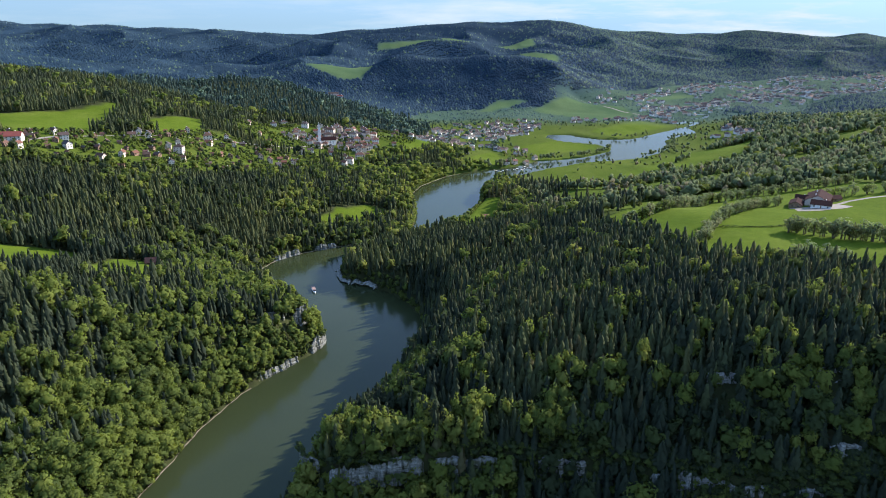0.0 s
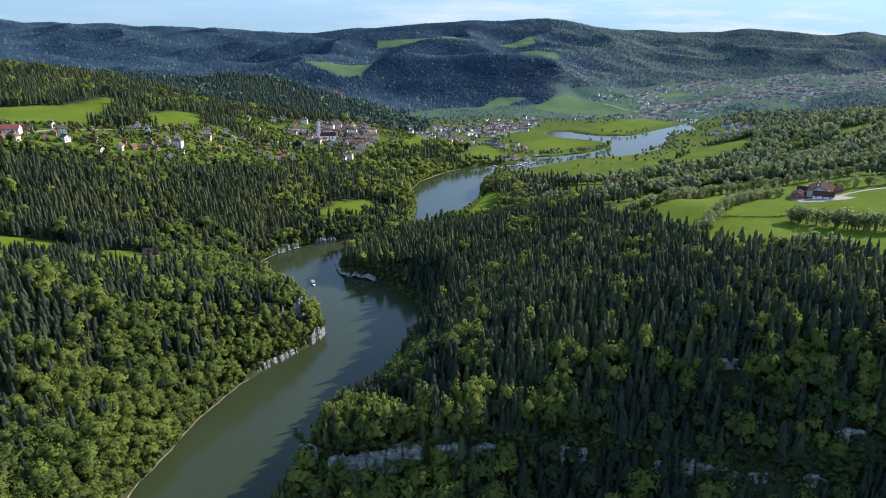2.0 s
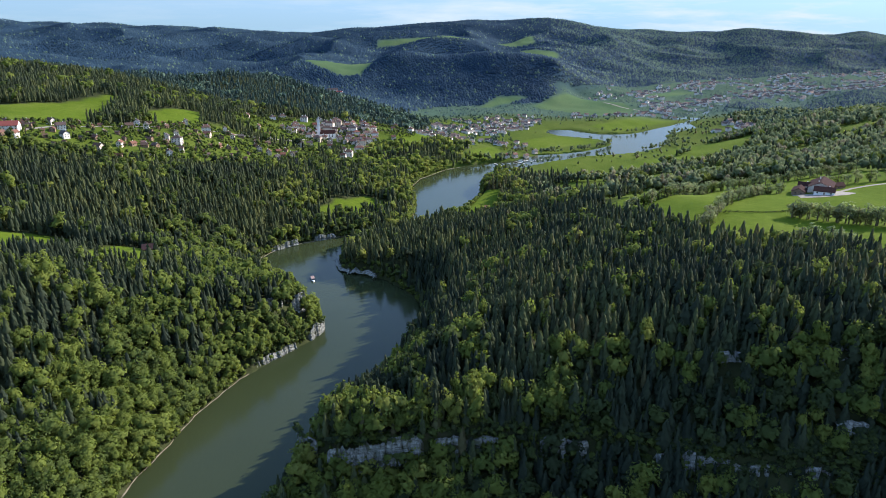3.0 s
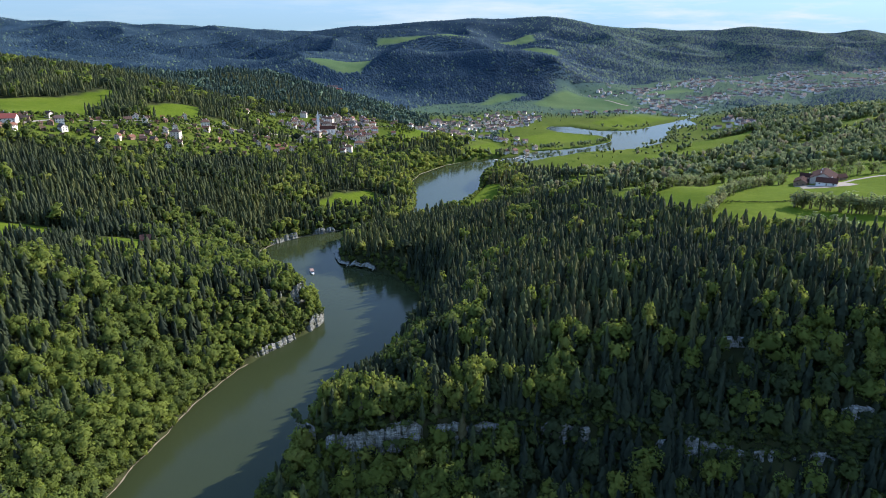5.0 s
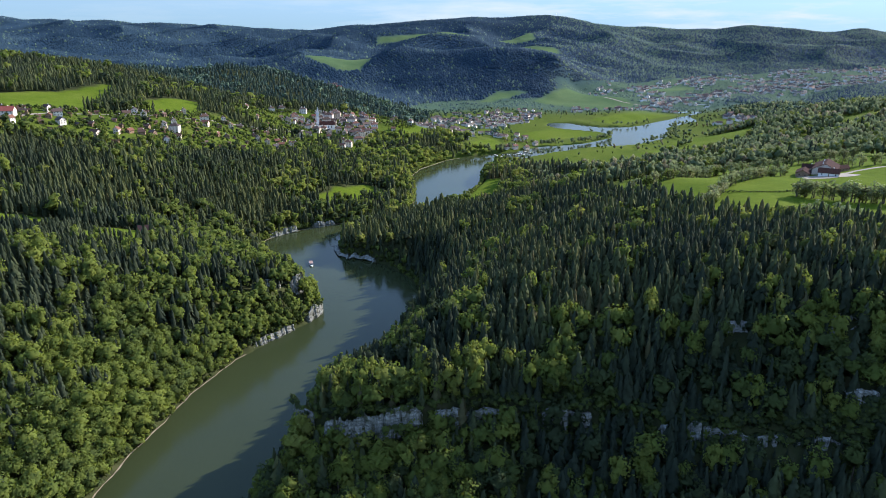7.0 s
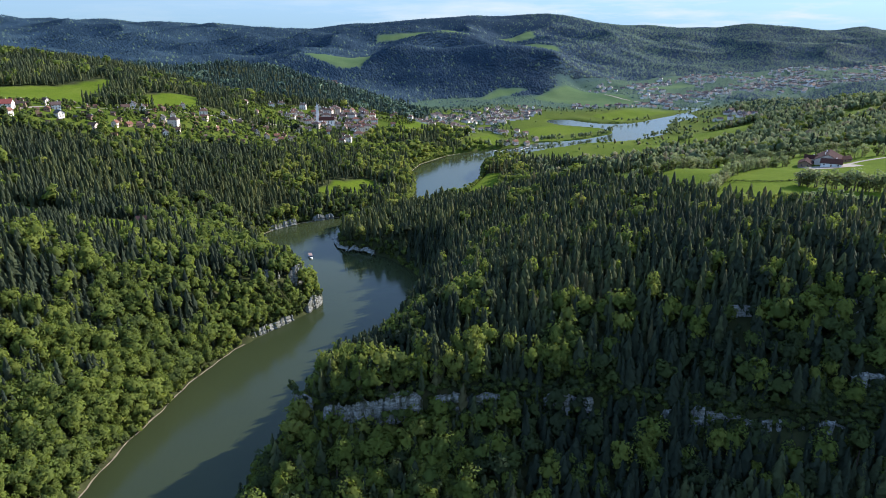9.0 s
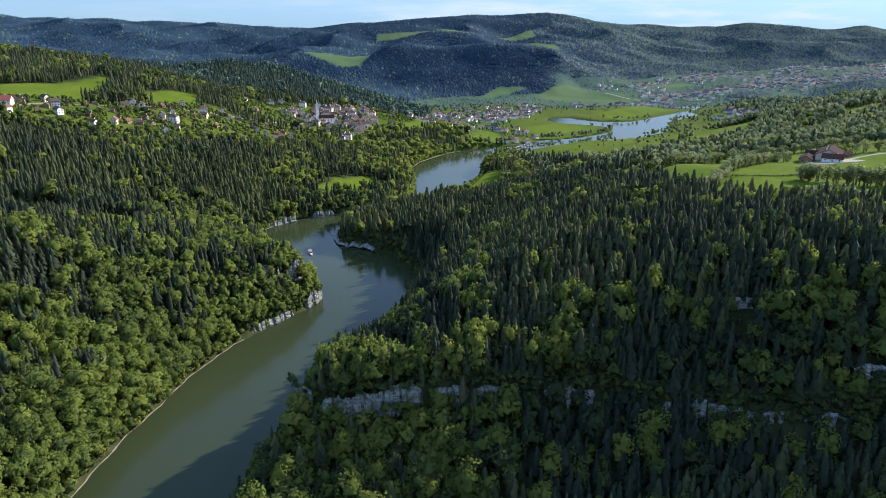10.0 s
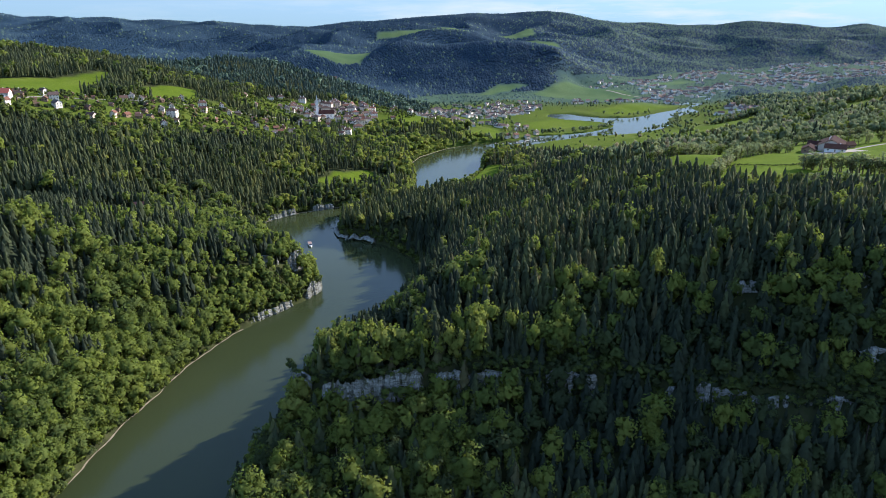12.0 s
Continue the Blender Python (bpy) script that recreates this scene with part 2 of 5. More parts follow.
DISTANCE = [(-187, 2750, 150), (-10, 2750, 165), (150, 2750, 165), (262, 2750, 152), (430, 2680, 112), (-270, 2600, 92), (40, 3080, 105), (250, 3080, 105), (-180, 2480, 40), (30, 2420, 38), (200, 2450, 36), (400, 2480, 30), (100, 2250, 6), (-90, 2200, 12),
            (-387, 2600, 110), (-281, 2800, 138), (-510, 2700, 124), (-244, 3600, 172), (135, 3800, 192), (381, 3300, 130),
            (512, 3200, 105), (790, 3050, 25), (1074, 3200, 25), (1491, 3500, 40), (1769, 3300, 42), (2380, 3800, 90), (320, 2420, 14),
            (500, 2640, 24), (660, 2350, 8), (520, 1920, 3), (740, 2130, 3), (940, 2470, 6), (0, 1900, 8), (280, 2050, 4)]
SKYLINE = [(-2780, 4500, 285), (-2360, 4500, 266), (-1934, 4500, 264), (-1399, 4600, 242), (-986, 4700, 214), (-689, 4700, 208),
           (-528, 4600, 245), (-309, 4600, 269), (165, 4700, 289), (674, 4700, 311), (960, 4600, 263), (1254, 4600, 216),
           (1558, 4750, 215), (1856, 4750, 234), (2173, 4750, 249), (2450, 4800, 203), (2817, 4850, 221), (3200, 4850, 200),
           (-1300, 3300, 120), (-900, 2600, 80), (-2200, 3500, 200), (-1500, 2000, 140), (1300, 4000, 110), (600, 4000, 200), (-600, 4000, 190),
           (0, 5400, 150), (-3000, 5400, 150), (3000, 5400, 120), (0, -800, 30), (600, -300, 90), (-700, -300, 90)]
SPOTS = np.array(SPUR + PLATEAU + LEFT_SIDE + VILLAGE + HILLS + DISTANCE + SKYLINE, float)


def kernel(ax, ay, bx, by):
    return np.sqrt((ax[:, None] - bx[None]) ** 2 + (ay[:, None] - by[None]) ** 2 + 20.0 ** 2)


WEIGHTS = np.linalg.solve(kernel(SPOTS[:, 0], SPOTS[:, 1], SPOTS[:, 0], SPOTS[:, 1]) + np.eye(len(SPOTS)) * -4.0, SPOTS[:, 2])


def polygon_distance(px, py, poly):
    """Distance to the outline of a closed polygon, negative inside it."""
    poly = np.asarray(poly, float)
    best, inside = np.full(len(px), 1e9), np.zeros(len(px), bool)
    for (ax, ay), (bx, by) in zip(poly, np.roll(poly, -1, axis=0)):
        ex, ey = bx - ax, by - ay
        u = np.clip(((px - ax) * ex + (py - ay) * ey) / (ex * ex + ey * ey + 1e-9), 0, 1)
        best = np.minimum(best, (px - ax - u * ex) ** 2 + (py - ay - u * ey) ** 2)
        inside ^= ((ay > py) != (by > py)) & (px < ex * (py - ay) / (ey if abs(ey) > 1e-9 else 1e-9) + ax)
    return np.where(inside, -1, 1) * np.sqrt(best)


def wave(x, y, size, seed):
    """Smooth unevenness between -1 and 1 with bumps of about that size."""
    r = np.random.RandomState(seed)
    out = np.zeros_like(x)
    for _ in range(6):
        a, k, p = r.uniform(0, 6.28), r.uniform(0.7, 1.5) * 6.28 / size / 1.5, r.uniform(0, 6.28)
        out += np.sin((x * np.cos(a) + y * np.sin(a)) * k + p)
    return out / 3.2


def winding(bank, seed):
    """The same bank with the small bays and points that it has along the gorge."""
    out = []
    for (ax, ay), (bx, by) in zip(bank, bank[1:]):
        length = math.hypot(bx - ax, by - ay)
        parts = max(int(length / 6.5), 1) if 240 < ay < 900 else 1
        for k in range(parts):
            f = k / parts
            x, y = ax + (bx - ax) * f, ay + (by - ay) * f
            off = float(wave(np.array([x]), np.array([y]), 26, seed)[0] * 1.3 + wave(np.array([x]), np.array([y]), 11, seed + 1)[0] * 0.7) if parts > 1 else 0.0
            out.append((x + off * (by - ay) / length, y - off * (bx - ax) / length))
    return out + [bank[-1]]


LEFT_LINE, RIGHT_LINE = winding(LEFT_BANK, 51), winding(RIGHT_BANK, 53)
SHORE = np.array(LEFT_LINE + RIGHT_LINE[::-1], float)


CLIFF_X = [-84, -70, -50, -20, 15, 45, 80, 125, 165, 200, 250, 320]
CLIFF_Y = [334, 321, 315, 318, 322, 322, 319, 308, 299, 290, 280, 272]
CLIFF_H = [0, 13, 14, 14, 12, 9, 9, 6, 4, 4, 2, 0]


def ground_z(x, y):
    """Height of the ground at points of the map."""
    x, y = np.asarray(x, float).ravel(), np.asarray(y, float).ravel()
    out = np.zeros(len(x))
    for i in range(0, len(x), 20000):
        px, py = x[i:i + 20000], y[i:i + 20000]
        base = kernel(px, py, SPOTS[:, 0], SPOTS[:, 1]) @ WEIGHTS
        far = np.clip((np.hypot(px, py) - 600) / 3000, 0, 1)
        base += wave(px, py, 60, 3) * 0.9 + wave(px, py, 300, 4) * (2 + 8 * far) + (wave(px, py, 650, 5) * 26 + wave(px, py, 260, 7) * 9 + (0.35 - np.abs(wave(px, py, 520, 8))) * 42) * far * np.clip((base - 40) / 60, 0, 1) * np.clip((4500 - py) / 500, 0.15, 1)
        step = np.interp(px, CLIFF_X, CLIFF_H) * (np.clip((py - np.interp(px, CLIFF_X, CLIFF_Y)) / 3.0, -0.5, 0.5))
        base += step * np.exp(-((py - np.interp(px, CLIFF_X, CLIFF_Y)) / 14.0) ** 2)
        d = polygon_distance(px, py, SHORE)
        base = np.maximum(base, 1.4)
        bank = 0.05 + 0.28 * d + np.maximum(d - 2.2, 0) * (0.62 + 0.25 * wave(px, py, 40, 6)) * np.where((px > -112) & (px < 0) & (py > 305) & (py < 600), 1.9, 1.0) + 0.012 * d * d
        bluff = np.where((px > -130) & (px < -40) & (py > 690) & (py < 835), 8.0, 0.0) + np.where((px > -160) & (px < -104) & (py > 490) & (py < 600), 4.5, 0.0)
        bank = bank + bluff * np.clip((d - 0.6) / 2.2, 0, 1)
        z = np.where(d > 0, np.minimum(base, bank), np.maximum(d * 0.6, -8))
        out[i:i + 20000] = z
    return out

# ---------------------------------------------------------------- land use
MEADOWS = [
    [(185, 569), (194, 522), (209, 493), (233, 489), (270, 478), (305, 442), (420, 430), (560, 560), (540, 760), (471, 860), (380, 850), (264, 781), (184, 713), (150, 665)],
    [(300, 1178), (344, 1255), (435, 1311), (495, 1425), (648, 1404), (700, 1547), (523, 1509), (441, 1382), (342, 1287)],
    [(391, 1170), (478, 1221), (552, 1255), (635, 1401), (570, 1468), (465, 1368)],
    [(24, 935), (42, 1035), (56, 1095), (104, 1100), (92, 1040), (72, 935)],
    [(-185, 918), (-153, 971), (-113, 1019), (-78, 1008), (-108, 962), (-155, 912)],
    [(-800, 980), (-658, 1107), (-620, 1156), (-576, 1248), (-539, 1100), (-525, 998), (-548, 924), (-800, 880)],
    [(-505, 1190), (-453, 1281), (-420, 1200), (-452, 1110), (-480, 1110)],
    [(-450, 560), (-386, 612), (-347, 618), (-318, 573), (-348, 524), (-440, 520)],
    [(-312, 611), (-296, 630), (-258, 592), (-256, 556), (-312, 548)],
    [(-198, 1214), (-160, 1320), (-123, 1410), (-140, 1336), (-165, 1193)],
    [(-113, 1435), (-61, 1654), (20, 1581), (-64, 1415)],
]
FIELDS = [
    [(35, 1380), (100, 1387), (156, 1432), (113, 1592), (57, 1491)],
    [(165, 1644), (211, 1524), (371, 1612), (385, 1672), (275, 1745)],
    [(289, 2355), (473, 2580), (631, 2413), (641, 2267), (479, 2117)],
    [(392, 1896), (451, 1783), (689, 2015), (599, 2111)],
    [(-548, 2729), (-467, 2842), (-242, 2879), (-303, 2588), (-383, 2569)],
    [(-330, 3515), (-330, 3590), (-150, 3670), (125, 3730), (130, 3630), (-60, 3570)],
    [(215, 3869), (513, 4051), (495, 3778), (360, 3769)],
    [(328, 3434), (403, 3490), (557, 3395), (510, 3183), (418, 3375)],
    [(103, 2289), (189, 2431), (311, 2459), (160, 2294)],
    [(773, 2674), (1001, 2972), (1038, 2806), (855, 2657)],
]
GARDENS = [
    [(-620, 870), (-520, 1010), (-460, 1100), (-395, 1240), (-330, 1200), (-250, 1240), (-215, 1190), (-290, 1075), (-330, 985), (-385, 915), (-450, 880), (-500, 845), (-580, 820)],
    [(-420, 1300), (-380, 1480), (-230, 1560), (-60, 1640), (-60, 1500), (-130, 1330), (-240, 1250), (-330, 1260)],
    [(-80, 1560), (0, 2000), (280, 2080), (300, 1760), (160, 1500), (60, 1500)],
    [(380, 2020), (420, 2350), (700, 2900), (1250, 3300), (2300, 3500), (2300, 2900), (1500, 2600), (950, 2350), (760, 2100), (560, 1980)],
    [(560, 1560), (640, 1800), (800, 1900), (760, 1640)],
]

VALLEY = [[(700, 2000), (1000, 2350), (1700, 2600), (2400, 2850), (2500, 3400), (1300, 3300), (800, 2950), (420, 2600), (380, 2300)]]


def inside_of(x, y, polys, soft=1.0):
    """1 within the polygons, 0 outside, fading over soft metres."""
    out = np.zeros(len(x))
    for poly in polys:
        p = np.array(poly, float)
        near = (x > p[:, 0].min() - 40) & (x < p[:, 0].max() + 40) & (y > p[:, 1].min() - 40) & (y < p[:, 1].max() + 40)
        if near.any():
            d = polygon_distance(x[near], y[near], p) + wave(x[near], y[near], 25, 9) * 3.0
            out[near] = np.maximum(out[near], np.clip(0.5 - d / soft, 0, 1))
    return out


def mesh_from(name, verts, faces_flat, sides, materials, tint=None, normals=None):
    """A mesh from arrays: all faces have the same number of sides."""
    me = bpy.data.meshes.new(name)
    nf = len(faces_flat) // sides
    me.vertices.add(len(verts))
    me.vertices.foreach_set("co", np.ascontiguousarray(verts, np.float32).ravel())
    me.loops.add(len(faces_flat))
    me.loops.foreach_set("vertex_index", np.ascontiguousarray(faces_flat, np.int32))
    me.polygons.add(nf)
    me.polygons.foreach_set("loop_start", np.arange(0, nf * sides, sides, dtype=np.int32))
    for m in materials:
        me.materials.append(m)
    if tint is not None:
        a = me.attributes.new("tint", "FLOAT", "POINT")
        a.data.foreach_set("value", np.ascontiguousarray(tint, np.float32))
    me.update(calc_edges=True)
    if normals is not None:
        me.polygons.foreach_set("use_smooth", np.ones(nf, bool))
        me.normals_split_custom_set_from_vertices(normals)
    return me


def steps(start, stop, first, growth):
    out, s = [start], first
    while out[-1] < stop:
        out.append(out[-1] + s)
        s *= growth
    return out


right_x = steps(402, 3600, 6, 1.05)
gx = np.array([-v for v in right_x[::-1]] + list(np.arange(-396, 400, 6.0)) + right_x)
gy = np.array([-1000, -800, -600, -400, -250, -120, 0, 80, 140, 190, 220] + list(np.arange(240, 360, 3.0)) + list(np.arange(360, 1100, 5.0)) + steps(1100, 5500, 6, 1.012))
GX, GY = np.meshgrid(gx, gy)
px, py = GX.ravel(), GY.ravel()
pz = ground_z(px, py)
cols, rows_n = len(gx), len(gy)
i0 = (np.arange(rows_n - 1)[:, None] * cols + np.arange(cols - 1)[None]).ravel()
quads = np.stack([i0, i0 + 1, i0 + cols + 1, i0 + cols], 1).ravel()
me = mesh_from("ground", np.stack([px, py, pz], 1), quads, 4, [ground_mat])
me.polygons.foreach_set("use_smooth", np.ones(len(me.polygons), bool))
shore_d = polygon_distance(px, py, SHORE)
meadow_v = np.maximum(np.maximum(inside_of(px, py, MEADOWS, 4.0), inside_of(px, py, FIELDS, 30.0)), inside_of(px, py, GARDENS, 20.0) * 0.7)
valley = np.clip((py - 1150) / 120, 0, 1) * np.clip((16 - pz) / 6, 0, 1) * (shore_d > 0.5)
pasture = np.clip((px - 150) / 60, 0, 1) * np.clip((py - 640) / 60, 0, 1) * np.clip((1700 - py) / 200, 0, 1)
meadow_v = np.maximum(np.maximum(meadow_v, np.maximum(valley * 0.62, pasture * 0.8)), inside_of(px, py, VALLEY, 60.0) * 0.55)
# the second mask fades in the haze colouring beyond 2000 m
for name, v in (("meadow", meadow_v), ("hazed_distance", np.clip((py - 2000) / 150, 0, 1))):
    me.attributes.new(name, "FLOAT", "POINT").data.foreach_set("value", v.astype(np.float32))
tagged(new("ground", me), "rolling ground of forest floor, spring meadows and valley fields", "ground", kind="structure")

# water: one sheet that fills the channel to its level
wx, wy = np.meshgrid(np.linspace(-330, 900, 60), np.linspace(-990, 2100, 120))
i0 = (np.arange(119)[:, None] * 60 + np.arange(59)[None]).ravel()
me = mesh_from("water", np.stack([wx.ravel(), wy.ravel(), np.zeros(wx.size)], 1), np.stack([i0, i0 + 1, i0 + 61, i0 + 60], 1).ravel(), 4, [water_mat])
tagged(new("water", me), "calm dark green river widening into a lake", "water", kind="structure")

# ---------------------------------------------------------------- trees
def crown_normals(pv, pf, middle, share):
    """Vertex normals between those of the single clumps and those of the whole crown's rounding."""
    fn = np.cross(pv[pf[:, 1]] - pv[pf[:, 0]], pv[pf[:, 2]] - pv[pf[:, 0]])
    fn /= np.linalg.norm(fn, axis=1, keepdims=True) + 1e-9
    vn = np.zeros_like(pv)
    for k in range(3):
        np.add.at(vn, pf[:, k], fn)
    vn /= np.linalg.norm(vn, axis=1, keepdims=True) + 1e-9
    out = pv - middle
    out /= np.linalg.norm(out, axis=1, keepdims=True) + 1e-9
    vn = np.where((vn * out).sum(1, keepdims=True) < 0, -vn, vn) * (1 - share) + out * share
    return vn / (np.linalg.norm(vn, axis=1, keepdims=True) + 1e-9)


def spruce_proto(seed, levels, rays, slim=1.0):
    """Unit-height spruce: a dark inner spire and whorls of single drooping boughs around it. Returns verts, triangles."""
    r = np.random.RandomState(seed)
    vs, fs = [], []
    full, low = 0.158 * slim, r.uniform(0.07, 0.14)

    def girth(u):
        return full * min(1.0, 0.62 + 2.2 * u) * (1 - u) ** 0.72

    sides = max(rays - 2, 4)
    for u0, u1 in ((0.0, 0.55), (0.42, 1.0)):
        i = len(vs)
        vs.append((0, 0, low + (1 - low) * min(u1 + 0.12, 1.0)))
        for j in range(sides):
            a, q = 6.283 * j / sides, girth(u0) * r.uniform(0.42, 0.66)
            vs.append((q * math.cos(a), q * math.sin(a), low + (1 - low) * u0))
        fs += [(i, i + 1 + j, i + 1 + (j + 1) % sides) for j in range(sides)]
    for k in range(levels):
        u = (k + r.uniform(-0.3, 0.3)) / levels
        a0 = r.uniform(0, 6.283)
        count = rays if u < 0.6 else max(rays - 3, 3)
        for j in range(count):
            a = a0 + 6.283 * j / count + r.normal(0, 0.25)
            q = (girth(max(u, 0)) + 0.006) * r.uniform(0.72, 1.28)
            z = low + (1 - low) * max(u, 0)
            w = q * r.uniform(0.30, 0.52) + 0.006
            ca, sa = math.cos(a), math.sin(a)
            root, tip, mid = q * 0.10, q, q * 0.62
            up = 1.5 / levels + 0.25 * q
            i = len(vs)
            vs += [(root * ca, root * sa, z + up), (mid * ca - w * sa, mid * sa + w * ca, z + up * r.uniform(0.0, 0.35)),
                   (tip * ca, tip * sa, z - 0.16 * q), (mid * ca + w * sa, mid * sa - w * ca, z + up * r.uniform(0.0, 0.35))]
            fs += [(i, i + 2, i + 1), (i, i + 3, i + 2)]
    v = np.array(vs)
    v[:, 2] = np.minimum(v[:, 2], 1.0)
    return v, np.array(fs)


def broadleaf_proto(seed, lobes, clumps, size, spread=0.34, core=True, low=False, full=0.82, loose=0.26):
    """Unit-height broadleaf crown: leaf clumps set over several lobes, with gaps between them."""
    r = np.random.RandomState(seed)
    vs, fs = [], []
    centres = [(0, 0, 0.45 if low else 0.60, spread * 0.9)]
    for k in range(lobes):
        a, h = 6.28 * k / lobes + r.uniform(-0.4, 0.4), r.uniform(0.30, 0.84)
        h = r.uniform(0.14, 0.78) if low else h
        q = spread * 0.55 * (1.15 - abs(h - 0.5))
        centres.append((q * math.cos(a), q * math.sin(a), h, spread * r.uniform(0.36, 0.56)))
    if core:
        for cx, cy, cz, cr in centres[:1 + (lobes if full > 0.9 else lobes // 2)]:
            i, s = len(vs), cr * full
            vs += [(cx + s, cy, cz), (cx, cy + s, cz), (cx - s, cy, cz), (cx, cy - s, cz), (cx, cy, cz + s * 1.1), (cx, cy, cz - s)]
            fs += [(i + a, i + b, i + 4) for a, b in ((0, 1), (1, 2), (2, 3), (3, 0))] + [(i + b, i + a, i + 5) for a, b in ((0, 1), (1, 2), (2, 3), (3, 0))]
    for k in range(clumps):
        cx, cy, cz, cr = centres[k % len(centres)]
        d = r.normal(0, 1, 3)
        d[2] = abs(d[2]) if r.rand() < 0.72 and not low else d[2]
        d /= np.linalg.norm(d)
        p = np.array((cx, cy, cz)) + d * cr * r.uniform(0.86, 1.06) * (1, 1, 1.15)
        nrm = d + r.normal(0, loose, 3)
        nrm /= np.linalg.norm(nrm)
        t = np.cross(nrm, r.normal(0, 1, 3))
        t /= np.linalg.norm(t)
        b = np.cross(nrm, t)
        s = size * r.uniform(0.7, 1.3)
        i = len(vs)
        a0 = r.uniform(0, 6.28)
        for j in range(3):
            a = a0 + j * 2.094 + r.uniform(-0.35, 0.35)
            vs.append(tuple(p + s * (t * math.cos(a) + b * math.sin(a)) - nrm * s * 0.15))
        fs.append((i, i + 1, i + 2))
    v = np.array(vs)
    v[:, 2] = np.clip(v[:, 2], 0.0 if low else 0.12, 1.02)
    return v, np.array(fs)


def cone_proto(seed, sides):
    r = np.random.RandomState(seed)
    vs = [(0, 0, 1.0)] + [(0.72 * r.uniform(0.8, 1.2) * math.cos(6.28 * k / sides), 0.72 * r.uniform(0.8, 1.2) * math.sin(6.28 * k / sides), 0.02) for k in range(sides)]
    return np.array(vs), np.array([(0, 1 + k, 1 + (k + 1) % sides) for k in range(sides)])


def trunk_proto(sides=6):
    vs, fs = [], []
    for k, (z, q) in enumerate(((-0.03, 0.022), (0.3, 0.016), (0.75, 0.007))):
        vs += [(q * math.cos(6.28 * j / sides), q * math.sin(6.28 * j / sides), z) for j in range(sides)]
    for k in range(2):
        for j in range(sides):
            a, b = k * sides + j, k * sides + (j + 1) % sides
            fs += [(a, b, b + sides), (a, b + sides, a + sides)]
    return np.array(vs), np.array(fs)


def stand(name, protos, spots, heights, widths, mat, tints, label, seed, round_share=0.0, hill=None):
    """Many trees of one kind as one mesh."""
    r = np.random.RandomState(seed)
    vs, fs, ts, ns, base = [], [], [], [], 0
    pick = r.randint(0, len(protos), len(spots))
    turn = r.uniform(0, 6.28, len(spots))
    for k, (pv, pf) in enumerate(protos):
        m = np.where(pick == k)[0]
        if not len(m):
            continue
        c, s = np.cos(turn[m])[:, None], np.sin(turn[m])[:, None]
        h, w = heights[m][:, None], (heights[m] * widths[m])[:, None]
        x = (c * pv[None, :, 0] - s * pv[None, :, 1]) * w + spots[m, 0:1]
        y = (s * pv[None, :, 0] + c * pv[None, :, 1]) * w + spots[m, 1:2]
        z = pv[None, :, 2] * h + spots[m, 2:3]
        vs.append(np.stack([x, y, z], -1).reshape(-1, 3))
        ts.append(np.tile(tints[m][:, None], (1, len(pv))).ravel())
        if round_share > 0:
            nv = crown_normals(pv, pf, np.array([0, 0, 0.45]) if round_share > 0.5 else pv * (0, 0, 0.9), round_share)
            if round_share >= 0.9:          # a closed canopy seen from afar
                nv = nv * 0.36
            turned = np.stack([c * nv[None, :, 0] - s * nv[None, :, 1], s * nv[None, :, 0] + c * nv[None, :, 1], np.tile(nv[None, :, 2], (len(m), 1))], -1)
            if hill is not None:
                turned = turned + hill[m][:, None, :] * 0.64
                turned /= np.linalg.norm(turned, axis=2, keepdims=True) + 1e-9
            ns.append(turned.reshape(-1, 3))
        fs.append((pf[None] + (np.arange(len(m)) * len(pv))[:, None, None] + base).reshape(-1))
        base += len(m) * len(pv)
    if not vs:
        return None
    me = mesh_from(name, np.concatenate(vs), np.concatenate(fs), 3, [mat], np.concatenate(ts), np.concatenate(ns) if ns else None)
    return tagged(new(name, me), label, "forest", kind="stuff")


def jittered(x0, x1, y0, y1, cell, seed):
    r = np.random.RandomState(seed)
    a, b = np.meshgrid(np.arange(x0, x1, cell), np.arange(y0, y1, cell))
    x = a.ravel() + r.uniform(-0.46, 0.46, a.size) * cell
    y = b.ravel() + r.uniform(-0.46, 0.46, a.size) * cell
    keep = np.abs(x) < 0.70 * y + 70
    return x[keep], y[keep], r


